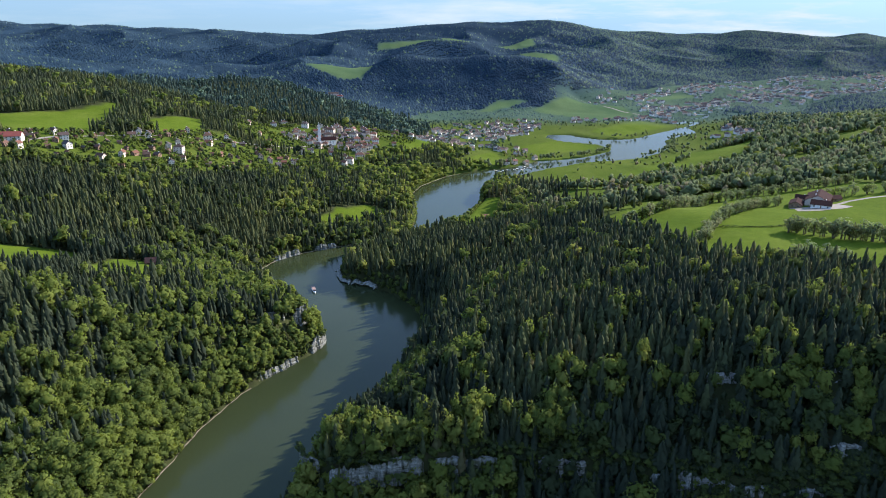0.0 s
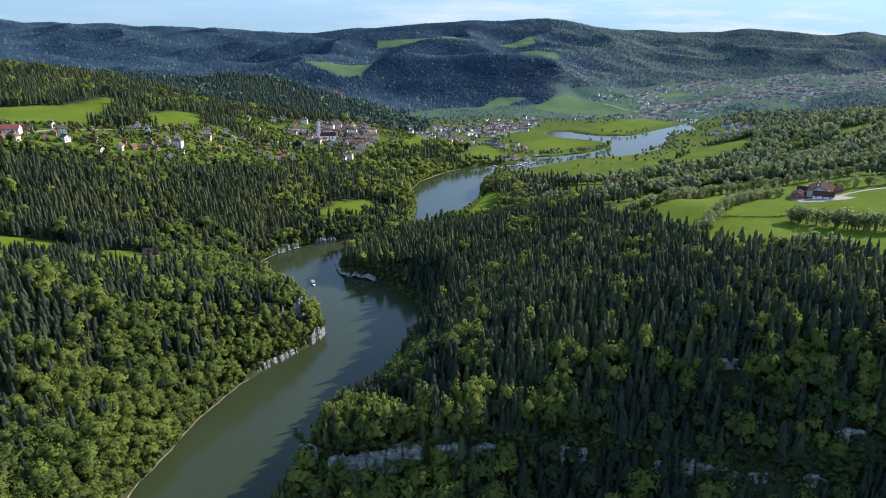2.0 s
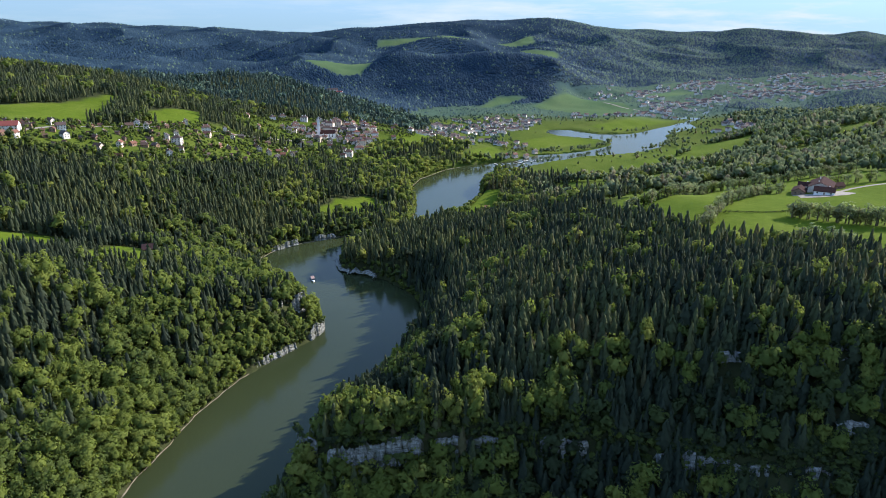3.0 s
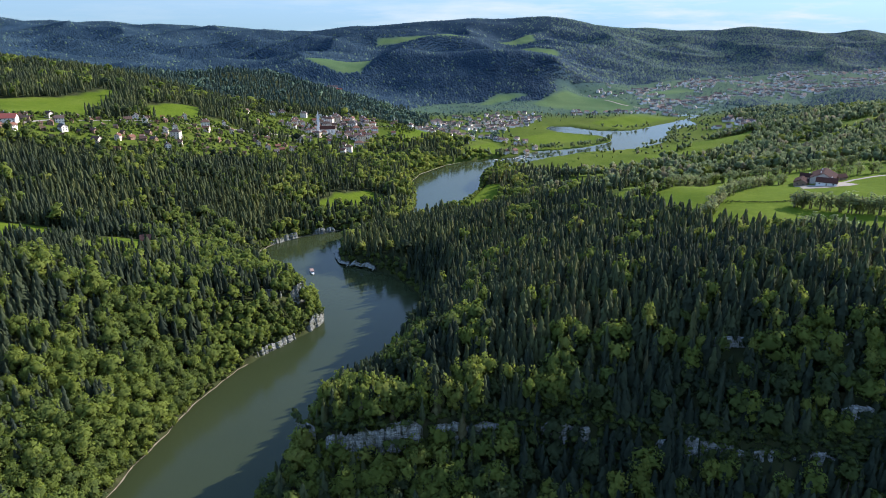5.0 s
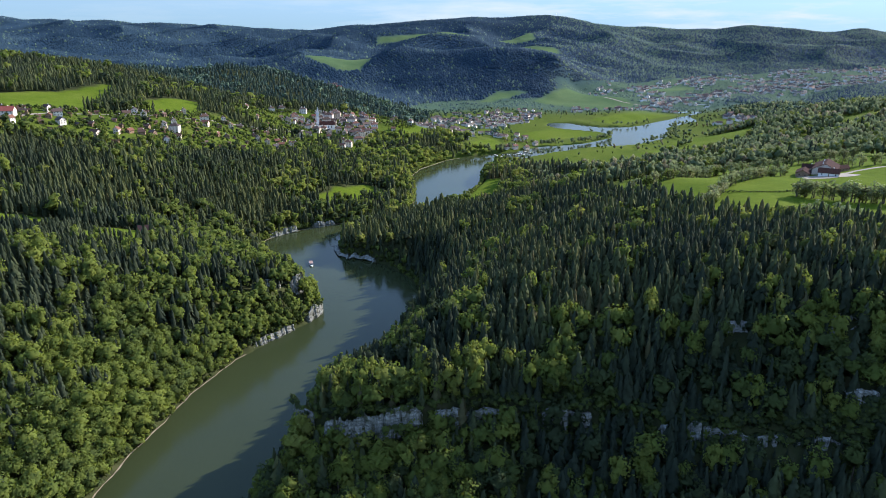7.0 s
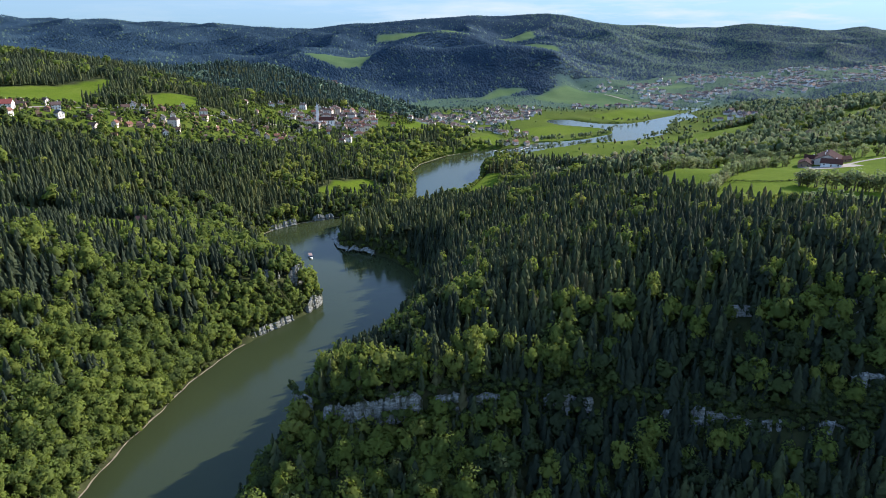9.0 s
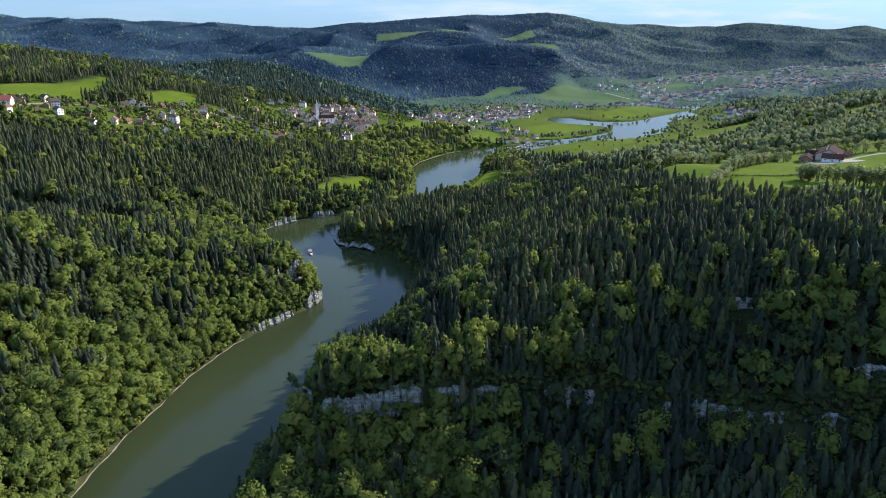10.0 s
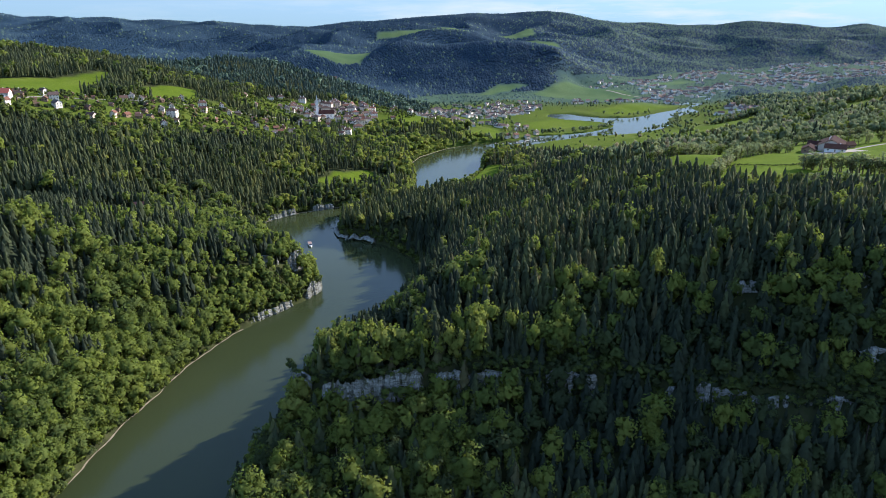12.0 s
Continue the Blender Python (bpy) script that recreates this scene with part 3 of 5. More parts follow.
def broadleaf_share(x, y, z, shore):
    """How likely a tree here is a broadleaf: by the water, below the crags and on the sunny bank."""
    s = 0.22 + 0.35 * wave(x, y, 110, 21) + 0.15 * wave(x, y, 35, 22)
    left_bank = (x < -90) & (y < 640)
    s = np.where(left_bank, s + 0.58 - 0.0092 * np.clip(z - 15, 0, 90) + 0.25 * wave(x, y, 48, 24), s)
    s += 0.55 * np.clip(1 - shore / 22, 0, 1)
    s = np.where((x > -230) & (x < 30) & (y > 860) & (y < 1400), s + 0.14, s)
    front = y < np.interp(x, CLIFF_X, CLIFF_Y)
    s = np.where(front & (x > -100), 0.68 - 0.46 * np.clip((x - 10) / 70, 0, 1), s)
    crest = (x > -100) & (x < 90) & (y < 420) & ~front
    s = np.where(crest, 0.42 + 0.4 * wave(x, y, 40, 23) + 0.2 * np.clip((z - 40) / -30, -1, 1), s)
    inner = (x > -5) & (y > 400) & (y < 660)
    s = np.where(inner, 0.09 + 0.10 * wave(x, y, 50, 25), s)
    plateau = (x > 90) & (y > 330) & (y < 540)
    s = np.where(plateau, 0.08, s)
    s = np.where((x > 230) & (y > 760), 0.85, s)
    s = np.where((x < -180) & (y > 690) & (y < 1150), s - 0.05, s)
    s = np.where((x < -240) & (y > 1100), s * 0.3, s)
    s = np.where((x > -130) & (x < 70) & (y > 600) & (y < 900), s - 0.35, s)
    # beyond 2050 m: more of the paler, haze-tinted broadleaf towards the right
    s = np.where(y > 2050, 0.06 + 0.5 * np.clip((x - 350) / 700, 0, 1), s)
    return s


SPRUCE_NEAR = [spruce_proto(10 + k, 11, 7, 0.92 + 0.06 * k) for k in range(8)]
SPRUCE_MID = [spruce_proto(30 + k, 5, 5, 0.96 + 0.08 * k) for k in range(5)]
SPRUCE_SLOPE = [spruce_proto(35 + k, 4, 4, 1.0 + 0.08 * k) for k in range(5)]
SPRUCE_FAR = [spruce_proto(40 + k, 2, 4, 1.25) for k in range(4)]
CONES = [cone_proto(50 + k, 4) for k in range(6)]
LEAF_NEAR = [broadleaf_proto(60 + k, 12, 250, 0.042, 0.28, True, False, 0.80, 0.55) for k in range(6)]
LEAF_MID = [broadleaf_proto(70 + k, 6, 80, 0.066, 0.235) for k in range(5)]
LEAF_SLOPE = [broadleaf_proto(72 + k, 5, 56, 0.080, 0.245) for k in range(5)]
LEAF_LOW = [broadleaf_proto(75 + k, 3, 42, 0.105, 0.34) for k in range(4)]
LEAF_FAR = [broadleaf_proto(80 + k, 3, 16, 0.19) for k in range(4)]
BUD = [broadleaf_proto(90 + k, 4, 30, 0.078, 0.28, True, True, 1.02, 0.2) for k in range(5)]
BUD_FAR = [broadleaf_proto(95 + k, 3, 16, 0.10, 0.32, True, True, 1.05, 0.2) for k in range(4)]

near_leaf, near_spruce = [], []       # single trees, built as things further down


def plant(x0, x1, y0, y1, cell, spruce_protos, leaf_protos, scale, tag, seed, needle_mat, leaf_mat=leaves):
    x, y, r = jittered(x0, x1, y0, y1, cell, seed)
    z = ground_z(x, y)
    shore = polygon_distance(x, y, SHORE)
    open_land = np.maximum(inside_of(x, y, MEADOWS), inside_of(x, y, FIELDS))
    town = inside_of(x, y, GARDENS)
    flat = ((y > 1450) & (z < 11)) | ((y > 1230) & (z < 13) & (x > 120)) | (inside_of(x, y, VALLEY) > 0.5)
    town = np.where(flat, 1.0, town)
    belts = np.sin((y - 0.18 * x) / 21.0 + 2.2 * wave(x, y, 160, 41)) + 0.9 * wave(x, y, 120, 42) + np.clip((x - 420) / 260, -0.5, 0.9)
    thin = np.where((x > 170) & (y > 640) & (y < 2000), np.where(belts > 0.28, 0.92, 0.03), 1.0)
    keep = (r.rand(len(x)) < thin) & (shore > 1.0) & (open_land < 0.5) & ((town < 0.5) | (r.rand(len(x)) < np.where(flat & (y < 1500), 0.2, np.where(flat, 0.26, 0.12))))
    for rx, ry, rad in ((-131, 566, 8), (-151, 550, 8), (-127, 557, 7), (-140, 553, 5), (205, 318, 9), (156, 331, 5), (206, 290, 8)):
        keep &= np.hypot(x - rx, y - ry) > rad
    on_cliff = np.abs(y - np.interp(x, CLIFF_X, CLIFF_Y)) < 1.3
    keep &= ~(on_cliff & (np.interp(x, CLIFF_X, CLIFF_H) > 3))
    x, y, z, shore = x[keep], y[keep], z[keep], shore[keep]
    leafy = r.rand(len(x)) < np.where(town[keep] > 0.5, 0.8, broadleaf_share(x, y, z, shore))
    tint = np.clip(0.5 + 0.3 * wave(x, y, 90, 31) + r.normal(0, 0.24, len(x)), 0, 1)
    # shade of the hill put into the tint: trees by the crags darkened
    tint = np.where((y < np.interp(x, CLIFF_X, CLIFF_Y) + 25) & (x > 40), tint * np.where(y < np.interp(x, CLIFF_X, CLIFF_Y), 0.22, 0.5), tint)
    tint = np.where(leafy & (x < -90) & (y < 660), 0.27 + 0.5 * tint, tint)
    # haze put into the tint: farther broadleaves paled, save on the left hill
    tint = np.where((y > 820) & (y < 1600) & leafy, np.clip(tint + np.where(x < -240, -0.1, 0.14), 0, 1), tint)
    tint = np.where(~leafy & (x < -90) & (y < 640), tint * 0.6, tint)
    # farther spruces lightened for haze in the same way
    tint = np.where(~leafy & (y > 700) & (x < 30), np.clip(tint * 0.8 + 0.2, 0, 0.94), tint)
    crowded = leafy & (r.rand(len(x)) < 0.12) & (y < 1150) & (shore > 6)
    x, y, z, shore, leafy, tint = (a[~crowded] for a in (x, y, z, shore, leafy, tint))
    in_town = town[keep][~crowded] > 0.5
    spots = np.stack([x, y, z - 0.3], 1)
    hs = scale * np.clip(r.normal(16.8, 3.4, len(x)), 7, 25) * np.where(in_town, 0.5, 1.0) * np.where((x < -250) & (x > -450) & (y > 490) & (y < 600), 0.62, 1.0) * np.where((x < -225) & (np.abs(y + 35 - np.interp(x, [-620, -560, -440, -330, -215], [850, 830, 880, 1010, 1180])) < 45), 0.62, 1.0)
    hs *= np.where((x > -115) & (x < 10) & (y > 420) & (y < 780), 1.1, 1.0)
    hs *= np.where((x > 10) & (x < 110) & (y > 850) & (y < 960), 0.6, 1.0)
    hl = scale * np.clip(r.normal(17.5, 3.6, len(x)), 8, 26) * np.clip(np.where(x < -90, 0.85, 0.6) + shore / 26, 0.6, 1.0) * np.where(in_town, 0.55, 1.0)
    hl *= np.where((x < -250) & (x > -450) & (y > 480) & (y < 600), 0.6, 1.0)
    w = r.uniform(0.75, 1.3, len(x))
    below = y - np.interp(x, CLIFF_X, CLIFF_Y)
    low_growth = np.where((x > 122) & (x < 200) & (below < 1) & (below > -14), 0.42, 1.0)      # nothing tall in front of the pale crag
    hs, hl = hs * low_growth, hl * low_growth
    stretch_near = (y < 330) & (x > -95) & (x < 230)
    for flag, store in ((leafy, near_leaf), (~leafy, near_spruce)):
        if tag == "near":
            chosen = np.where(flag & stretch_near)[0][:290]
            store += [(spots[k], (hl if store is near_leaf else hs)[k], w[k]) for k in chosen]
            flag[chosen] = False
            if store is near_leaf:
                leafy_rest, taken = flag.copy(), chosen
            else:
                spruce_rest = flag.copy()
    if tag == "near":
        spruce_rest[taken] = False
    else:
        leafy_rest, spruce_rest = leafy, ~leafy
    budding = leafy_rest & (x > 140) & (y > 640) & (y < 2100) & (r.rand(len(x)) < 0.9)
    leafy_rest = leafy_rest & ~budding
    stand("budding_woodland", BUD if tag != "far" else BUD_FAR, spots[budding], hl[budding] * 1.0, w[budding], buds, tint[budding], "grey-green broadleaf woodland in first leaf", seed + 3, 0.75)
    hill = None
    if tag == "distance":
        hill = np.stack([(ground_z(x - 12, y) - ground_z(x + 12, y)) / 24, (ground_z(x, y - 12) - ground_z(x, y + 12)) / 24, np.ones(len(x))], 1)
        hill[:, :2] *= 1.5
        hill /= np.linalg.norm(hill, axis=1, keepdims=True)
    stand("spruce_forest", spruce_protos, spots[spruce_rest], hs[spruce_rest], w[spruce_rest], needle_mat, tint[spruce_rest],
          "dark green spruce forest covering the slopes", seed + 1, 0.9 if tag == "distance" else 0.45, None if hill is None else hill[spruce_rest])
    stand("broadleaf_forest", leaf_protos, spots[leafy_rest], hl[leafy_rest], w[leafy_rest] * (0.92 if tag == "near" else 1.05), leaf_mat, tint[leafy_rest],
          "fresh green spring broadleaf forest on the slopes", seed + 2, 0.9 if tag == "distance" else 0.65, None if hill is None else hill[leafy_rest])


plant(-400, 400, 245, 470, 4.7, SPRUCE_NEAR, LEAF_NEAR, 1.0, "near", 100, needles)
plant(-450, 450, 470, 640, 4.8, SPRUCE_MID, LEAF_MID, 1.0, "middle", 150, needles)
plant(-760, 800, 640, 1150, 6.2, SPRUCE_SLOPE, LEAF_SLOPE, 1.0, "mid", 200, needles)
plant(-1250, 1300, 1150, 1600, 9.0, SPRUCE_FAR, LEAF_FAR, 0.92, "far", 300, needles)
# foliage from here on has haze tinted into its colour
plant(-1450, 1500, 1600, 2100, 11.0, SPRUCE_FAR, LEAF_FAR, 0.92, "far", 350, hazed_mid_needles, hazed_far_leaves)
plant(-2200, 2200, 2100, 3000, 9.0, CONES, CONES, 0.46, "distance", 400, hazed_far_needles, hazed_far_leaves)
plant(-3300, 3300, 3000, 4950, 12.0, CONES, CONES, 0.46, "distance", 450, hazed_far_needles, hazed_far_leaves)

# tall broadleaf trees that stand out on the front of the spur; high tints paint sunlight on them
r = np.random.RandomState(59)
tx_ = np.concatenate([r.uniform(-75, 70, 46), r.uniform(70, 230, 26)])
ty_ = np.interp(tx_, CLIFF_X, CLIFF_Y) + np.concatenate([r.uniform(2, 20, 46), r.uniform(4, 50, 26)])
stand("tall_broadleaf_trees", LEAF_NEAR, np.stack([tx_, ty_, ground_z(tx_, ty_) - 0.4], 1), r.uniform(18, 25, 72), r.uniform(0.55, 0.85, 72), leaves, r.uniform(0.6, 1.0, 72),
      "tall spring broadleaf trees above the crags, sunlight tinted into their leaves", 60, 0.6)

# low scrub on the ledges above and below the crags, and on the steep slope beside them
r = np.random.RandomState(61)
sx = r.uniform(-84, 235, 1300)
sy = np.interp(sx, CLIFF_X, CLIFF_Y) + r.uniform(-7, 6, 1300)
clear = ~((sx > 148) & (sx < 199) & (sy < np.interp(sx, CLIFF_X, CLIFF_Y) - 3))       # the pale crag stands free
sx, sy = sx[clear], sy[clear]
stand("scrub", LEAF_LOW, np.stack([sx, sy, ground_z(sx, sy) - 0.4], 1), r.uniform(2.5, 7.5, len(sx)), r.uniform(0.9, 1.5, len(sx)), leaves, r.uniform(0, 0.45, len(sx)),
      "low green scrub on the ledges of the crags", 62, 0.65)
sx, sy = r.uniform(80, 300, 420), r.uniform(258, 345, 420)
clear = np.abs(sy + 8 - np.interp(sx, CLIFF_X, CLIFF_Y)) > np.where((sx > 112) & (sx < 206), 12, 6.5)
sx, sy = sx[clear], sy[clear]
# tints squeezed towards 0 to paint the slope's shade into the leaves
stand("slope_thicket", LEAF_MID, np.stack([sx, sy, ground_z(sx, sy) - 0.4], 1), r.uniform(7, 16, len(sx)), r.uniform(0.6, 0.95, len(sx)), leaves, r.uniform(0, 0.4, len(sx)) ** 2,
      "dense green thicket on the steep slope, shade tinted into its leaves", 63, 0.65)

sx = r.uniform(112, 235, 420)
sy = np.interp(sx, CLIFF_X, CLIFF_Y) + r.uniform(0.5, 9, 420)
stand("step_bushes", LEAF_LOW, np.stack([sx, sy, ground_z(sx, sy) - 0.6], 1), r.uniform(4, 9, 420), r.uniform(0.8, 1.2, 420), leaves, r.uniform(0, 0.25, 420),
      "dark bushes on the steep ground above the crag", 70, 0.65)

# bushes that hang over the lip of the crags and grow at their foot
hx, hy, hz, hh = [], [], [], []
for line, foot, tall in (([(-82, 331), (-76, 323), (-69, 318)], 42, 15), ([(-62, 314), (-50, 312.5), (-36, 313.5)], 43, 17), ([(-36, 313.5), (-22, 314), (-11, 316)], 46, 14),
                         ([(9, 319), (20, 319), (31, 318.5)], 47, 14), ([(64, 318), (72, 317), (78, 315.5)], 47, 14), ([(126, 305), (150, 300)], 45, 13),
                         ([(-153, 498), (-142, 515), (-131, 530), (-121, 547), (-116, 556)], 0, 9), ([(-116, 556), (-110, 568), (-107, 578)], 0, 14)):
    for (ax, ay), (cx, cy) in zip(line, line[1:]):
        for k in range(int(math.hypot(cx - ax, cy - ay) / 1.1)):
            f = r.rand()
            lip = r.rand() < 0.66
            hx.append(ax + (cx - ax) * f)
            lip = lip or foot == 0
            if foot == 0:
                hx[-1] -= r.uniform(0.0, 3.0)
            hy.append(ay + (cy - ay) * f - (r.uniform(-2.5, 0.6) if lip else r.uniform(2.0, 4.0)))
            hh.append(r.uniform(3.0, 6.0) if lip else r.uniform(3.0, 8.5))
            hz.append(foot + (tall * 0.74 - r.uniform(0.6, 2.6) if lip else -2.0))
hx, hh = np.array(hx), np.array(hh)
stand("crag_bushes", LEAF_LOW, np.stack([hx, np.array(hy), np.array(hz)], 1), hh, r.uniform(0.8, 1.4, len(hx)), leaves, r.uniform(0.0, 0.4, len(hx)),
      "dark green bushes hanging over the lip of the crags", 69, 0.65)

# bushes that hang over the water's edge
bx, by = [], []
for bank, lo, hi, side in ((LEFT_BANK, 3, 29, -1), (RIGHT_BANK, 4, 24, 1)):
    for (ax, ay), (cx, cy) in zip(bank[lo:hi], bank[lo + 1:hi + 1]):
        length = math.hypot(cx - ax, cy - ay)
        f = r.rand(int(length / 1.3))
        off = r.uniform(0.5, 5.5, len(f))
        bx += list(ax + (cx - ax) * f + side * off * (cy - ay) / length)
        by += list(ay + (cy - ay) * f - side * off * (cx - ax) / length)
bx, by = np.array(bx), np.array(by)
stand("bankside_bushes", LEAF_LOW, np.stack([bx, by, ground_z(bx, by) - 0.5], 1), r.uniform(3.5, 9.0, len(bx)), r.uniform(0.9, 1.4, len(bx)), leaves, r.uniform(0.1, 0.8, len(bx)),
      "fresh green bushes leaning over the river bank", 64, 0.65)

# garden trees and shrubs of the village, and a low field hedge
gx_, gy_ = r.uniform(-620, -60, 13000), r.uniform(830, 1640, 13000)
some = (inside_of(gx_, gy_, GARDENS[:2]) > 0.5) & (wave(gx_, gy_, 45, 66) > -0.12)
gx_, gy_ = gx_[some], gy_[some]
stand("garden_trees", LEAF_FAR, np.stack([gx_, gy_, ground_z(gx_, gy_) - 0.3], 1), r.uniform(2.5, 9.0, len(gx_)), r.uniform(0.7, 1.1, len(gx_)), leaves, r.uniform(0.0, 0.7, len(gx_)) ** 1.3,
      "small green garden trees and shrubs between the houses", 65, 0.65)
lx = np.linspace(246, 330, 70)
ly = np.interp(lx, [246, 270, 300, 330], [590, 585, 590, 600]) + r.normal(0, 0.6, 70)
stand("low_hedge", LEAF_LOW, np.stack([lx, ly, ground_z(lx, ly) - 0.2], 1), r.uniform(1.2, 2.6, 70), r.uniform(1.0, 1.6, 70), leaves, r.uniform(0, 0.3, 70),
      "low dark field hedge across the meadow", 67, 0.65)

# trees along the shore of the lake
lx, ly = [], []
for line, count in (([(204, 1474), (268, 1494), (325, 1530), (392, 1596), (400, 1625)], 90), ([(440, 1488), (494, 1540), (558, 1640), (580, 1745), (650, 1830)], 60),
                    ([(40, 1345), (97, 1390), (142, 1408)], 30), ([(300, 1765), (400, 1790), (490, 1790), (560, 1860)], 24), ([(150, 1310), (210, 1372), (295, 1438), (360, 1464)], 70)):
    p = np.array(line, float)
    u = r.uniform(0, len(p) - 1, count)
    lx += list(np.interp(u, np.arange(len(p)), p[:, 0]) + r.normal(0, 4, count))
    ly += list(np.interp(u, np.arange(len(p)), p[:, 1]) + r.normal(0, 4, count))
lx, ly = np.array(lx), np.array(ly)
dry = polygon_distance(lx, ly, SHORE) > 1.5
lx, ly = lx[dry], ly[dry]
stand("lakeside_trees", LEAF_MID, np.stack([lx, ly, ground_z(lx, ly) - 0.3], 1), r.uniform(8, 16, len(lx)), r.uniform(0.9, 1.3, len(lx)), buds, r.uniform(0, 0.8, len(lx)),
      "green broadleaf trees lining the lake shore", 68, 0.65)

# ---------------------------------------------------------------- building helpers
def part(name, bm, mat, parent=None, label="", smooth=False):
    """Links a bmesh as one mesh object under a thing or a part."""
    me = bpy.data.meshes.new(name)
    bm.to_mesh(me)
    bm.free()
    me.materials.append(mat)
    if smooth:
        me.polygons.foreach_set("use_smooth", np.ones(len(me.polygons), bool))
    ob = new(name, me)
    ob.parent = parent
    if label:
        tagged(ob, label)
    return ob


def box_bm(x0, x1, y0, y1, z0, z1, bevel=0.0, bm=None):
    bm = bm or bmesh.new()
    vs = [bm.verts.new(p) for p in ((x0, y0, z0), (x1, y0, z0), (x1, y1, z0), (x0, y1, z0), (x0, y0, z1), (x1, y0, z1), (x1, y1, z1), (x0, y1, z1))]
    for f in ((3, 2, 1, 0), (4, 5, 6, 7), (0, 1, 5, 4), (1, 2, 6, 5), (2, 3, 7, 6), (3, 0, 4, 7)):
        bm.faces.new([vs[k] for k in f])
    if bevel:
        bmesh.ops.bevel(bm, geom=bm.edges[:], offset=bevel, segments=1, affect="EDGES")
    return bm


def tube_bm(rings, sides=10, bm=None):
    """A closed tube through rings of (x, y, z, radius), upright."""
    bm = bm or bmesh.new()
    loops = [[bm.verts.new((x + q * math.cos(6.2832 * k / sides), y + q * math.sin(6.2832 * k / sides), z)) for k in range(sides)] for x, y, z, q in rings]
    for a, b in zip(loops, loops[1:]):
        for k in range(sides):
            bm.faces.new((a[k], a[(k + 1) % sides], b[(k + 1) % sides], b[k]))
    bm.faces.new(loops[0][::-1])
    bm.faces.new(loops[-1])
    return bm


def gable_wall_bm(w, d, h, rise):
    """Walls of a house with gables at the two ends of x."""
    bm = bmesh.new()
    pts = [(-d / 2, -1.5), (d / 2, -1.5), (d / 2, h), (0, h + rise), (-d / 2, h)]
    a = [bm.verts.new((-w / 2, y, z)) for y, z in pts]
    b = [bm.verts.new((w / 2, y, z)) for y, z in pts]
    bm.faces.new(a[::-1])
    bm.faces.new(b)
    for k in range(5):
        bm.faces.new((a[k], a[(k + 1) % 5], b[(k + 1) % 5], b[k]))
    return bm


def gable_roof_bm(w, d, h, rise, over=0.7, thick=0.28):
    bm = bmesh.new()
    e = over * rise / (d / 2)
    up = [(-d / 2 - over, h - e + thick), (0, h + rise + thick), (d / 2 + over, h - e + thick)]
    low = [(d / 2 + over, h - e), (0, h + rise + 0.02), (-d / 2 - over, h - e)]
    rings = []
    for x in (-w / 2 - over, w / 2 + over):
        rings.append([bm.verts.new((x, y, z)) for y, z in up + low])
    a, b = rings
    bm.faces.new((a[0], a[1], a[4], a[5]))
    bm.faces.new((a[1], a[2], a[3], a[4]))
    bm.faces.new((b[5], b[4], b[1], b[0]))
    bm.faces.new((b[4], b[3], b[2], b[1]))
    for k in range(6):
        bm.faces.new((a[(k + 1) % 6], a[k], b[k], b[(k + 1) % 6]))
    return bm


def hip_roof_bm(w, d, h, rise, over=0.6):
    bm = bmesh.new()
    x, y, q = w / 2 + over, d / 2 + over, max(w / 2 - d / 2, 0.4)
    e = [bm.verts.new(p) for p in ((-x, -y, h), (x, -y, h), (x, y, h), (-x, y, h))]
    f = [bm.verts.new((px_, py_, h + 0.3)) for px_, py_ in ((-x, -y), (x, -y), (x, y), (-x, y))]
    r0, r1 = bm.verts.new((-q, 0, h + rise)), bm.verts.new((q, 0, h + rise))
    bm.faces.new(e[::-1])
    for k in range(4):
        bm.faces.new((e[k], e[(k + 1) % 4], f[(k + 1) % 4], f[k]))
    bm.faces.new((f[0], f[1], r1, r0))
    bm.faces.new((f[2], f[3], r0, r1))
    bm.faces.new((f[1], f[2], r1))
    bm.faces.new((f[3], f[0], r0))
    return bm


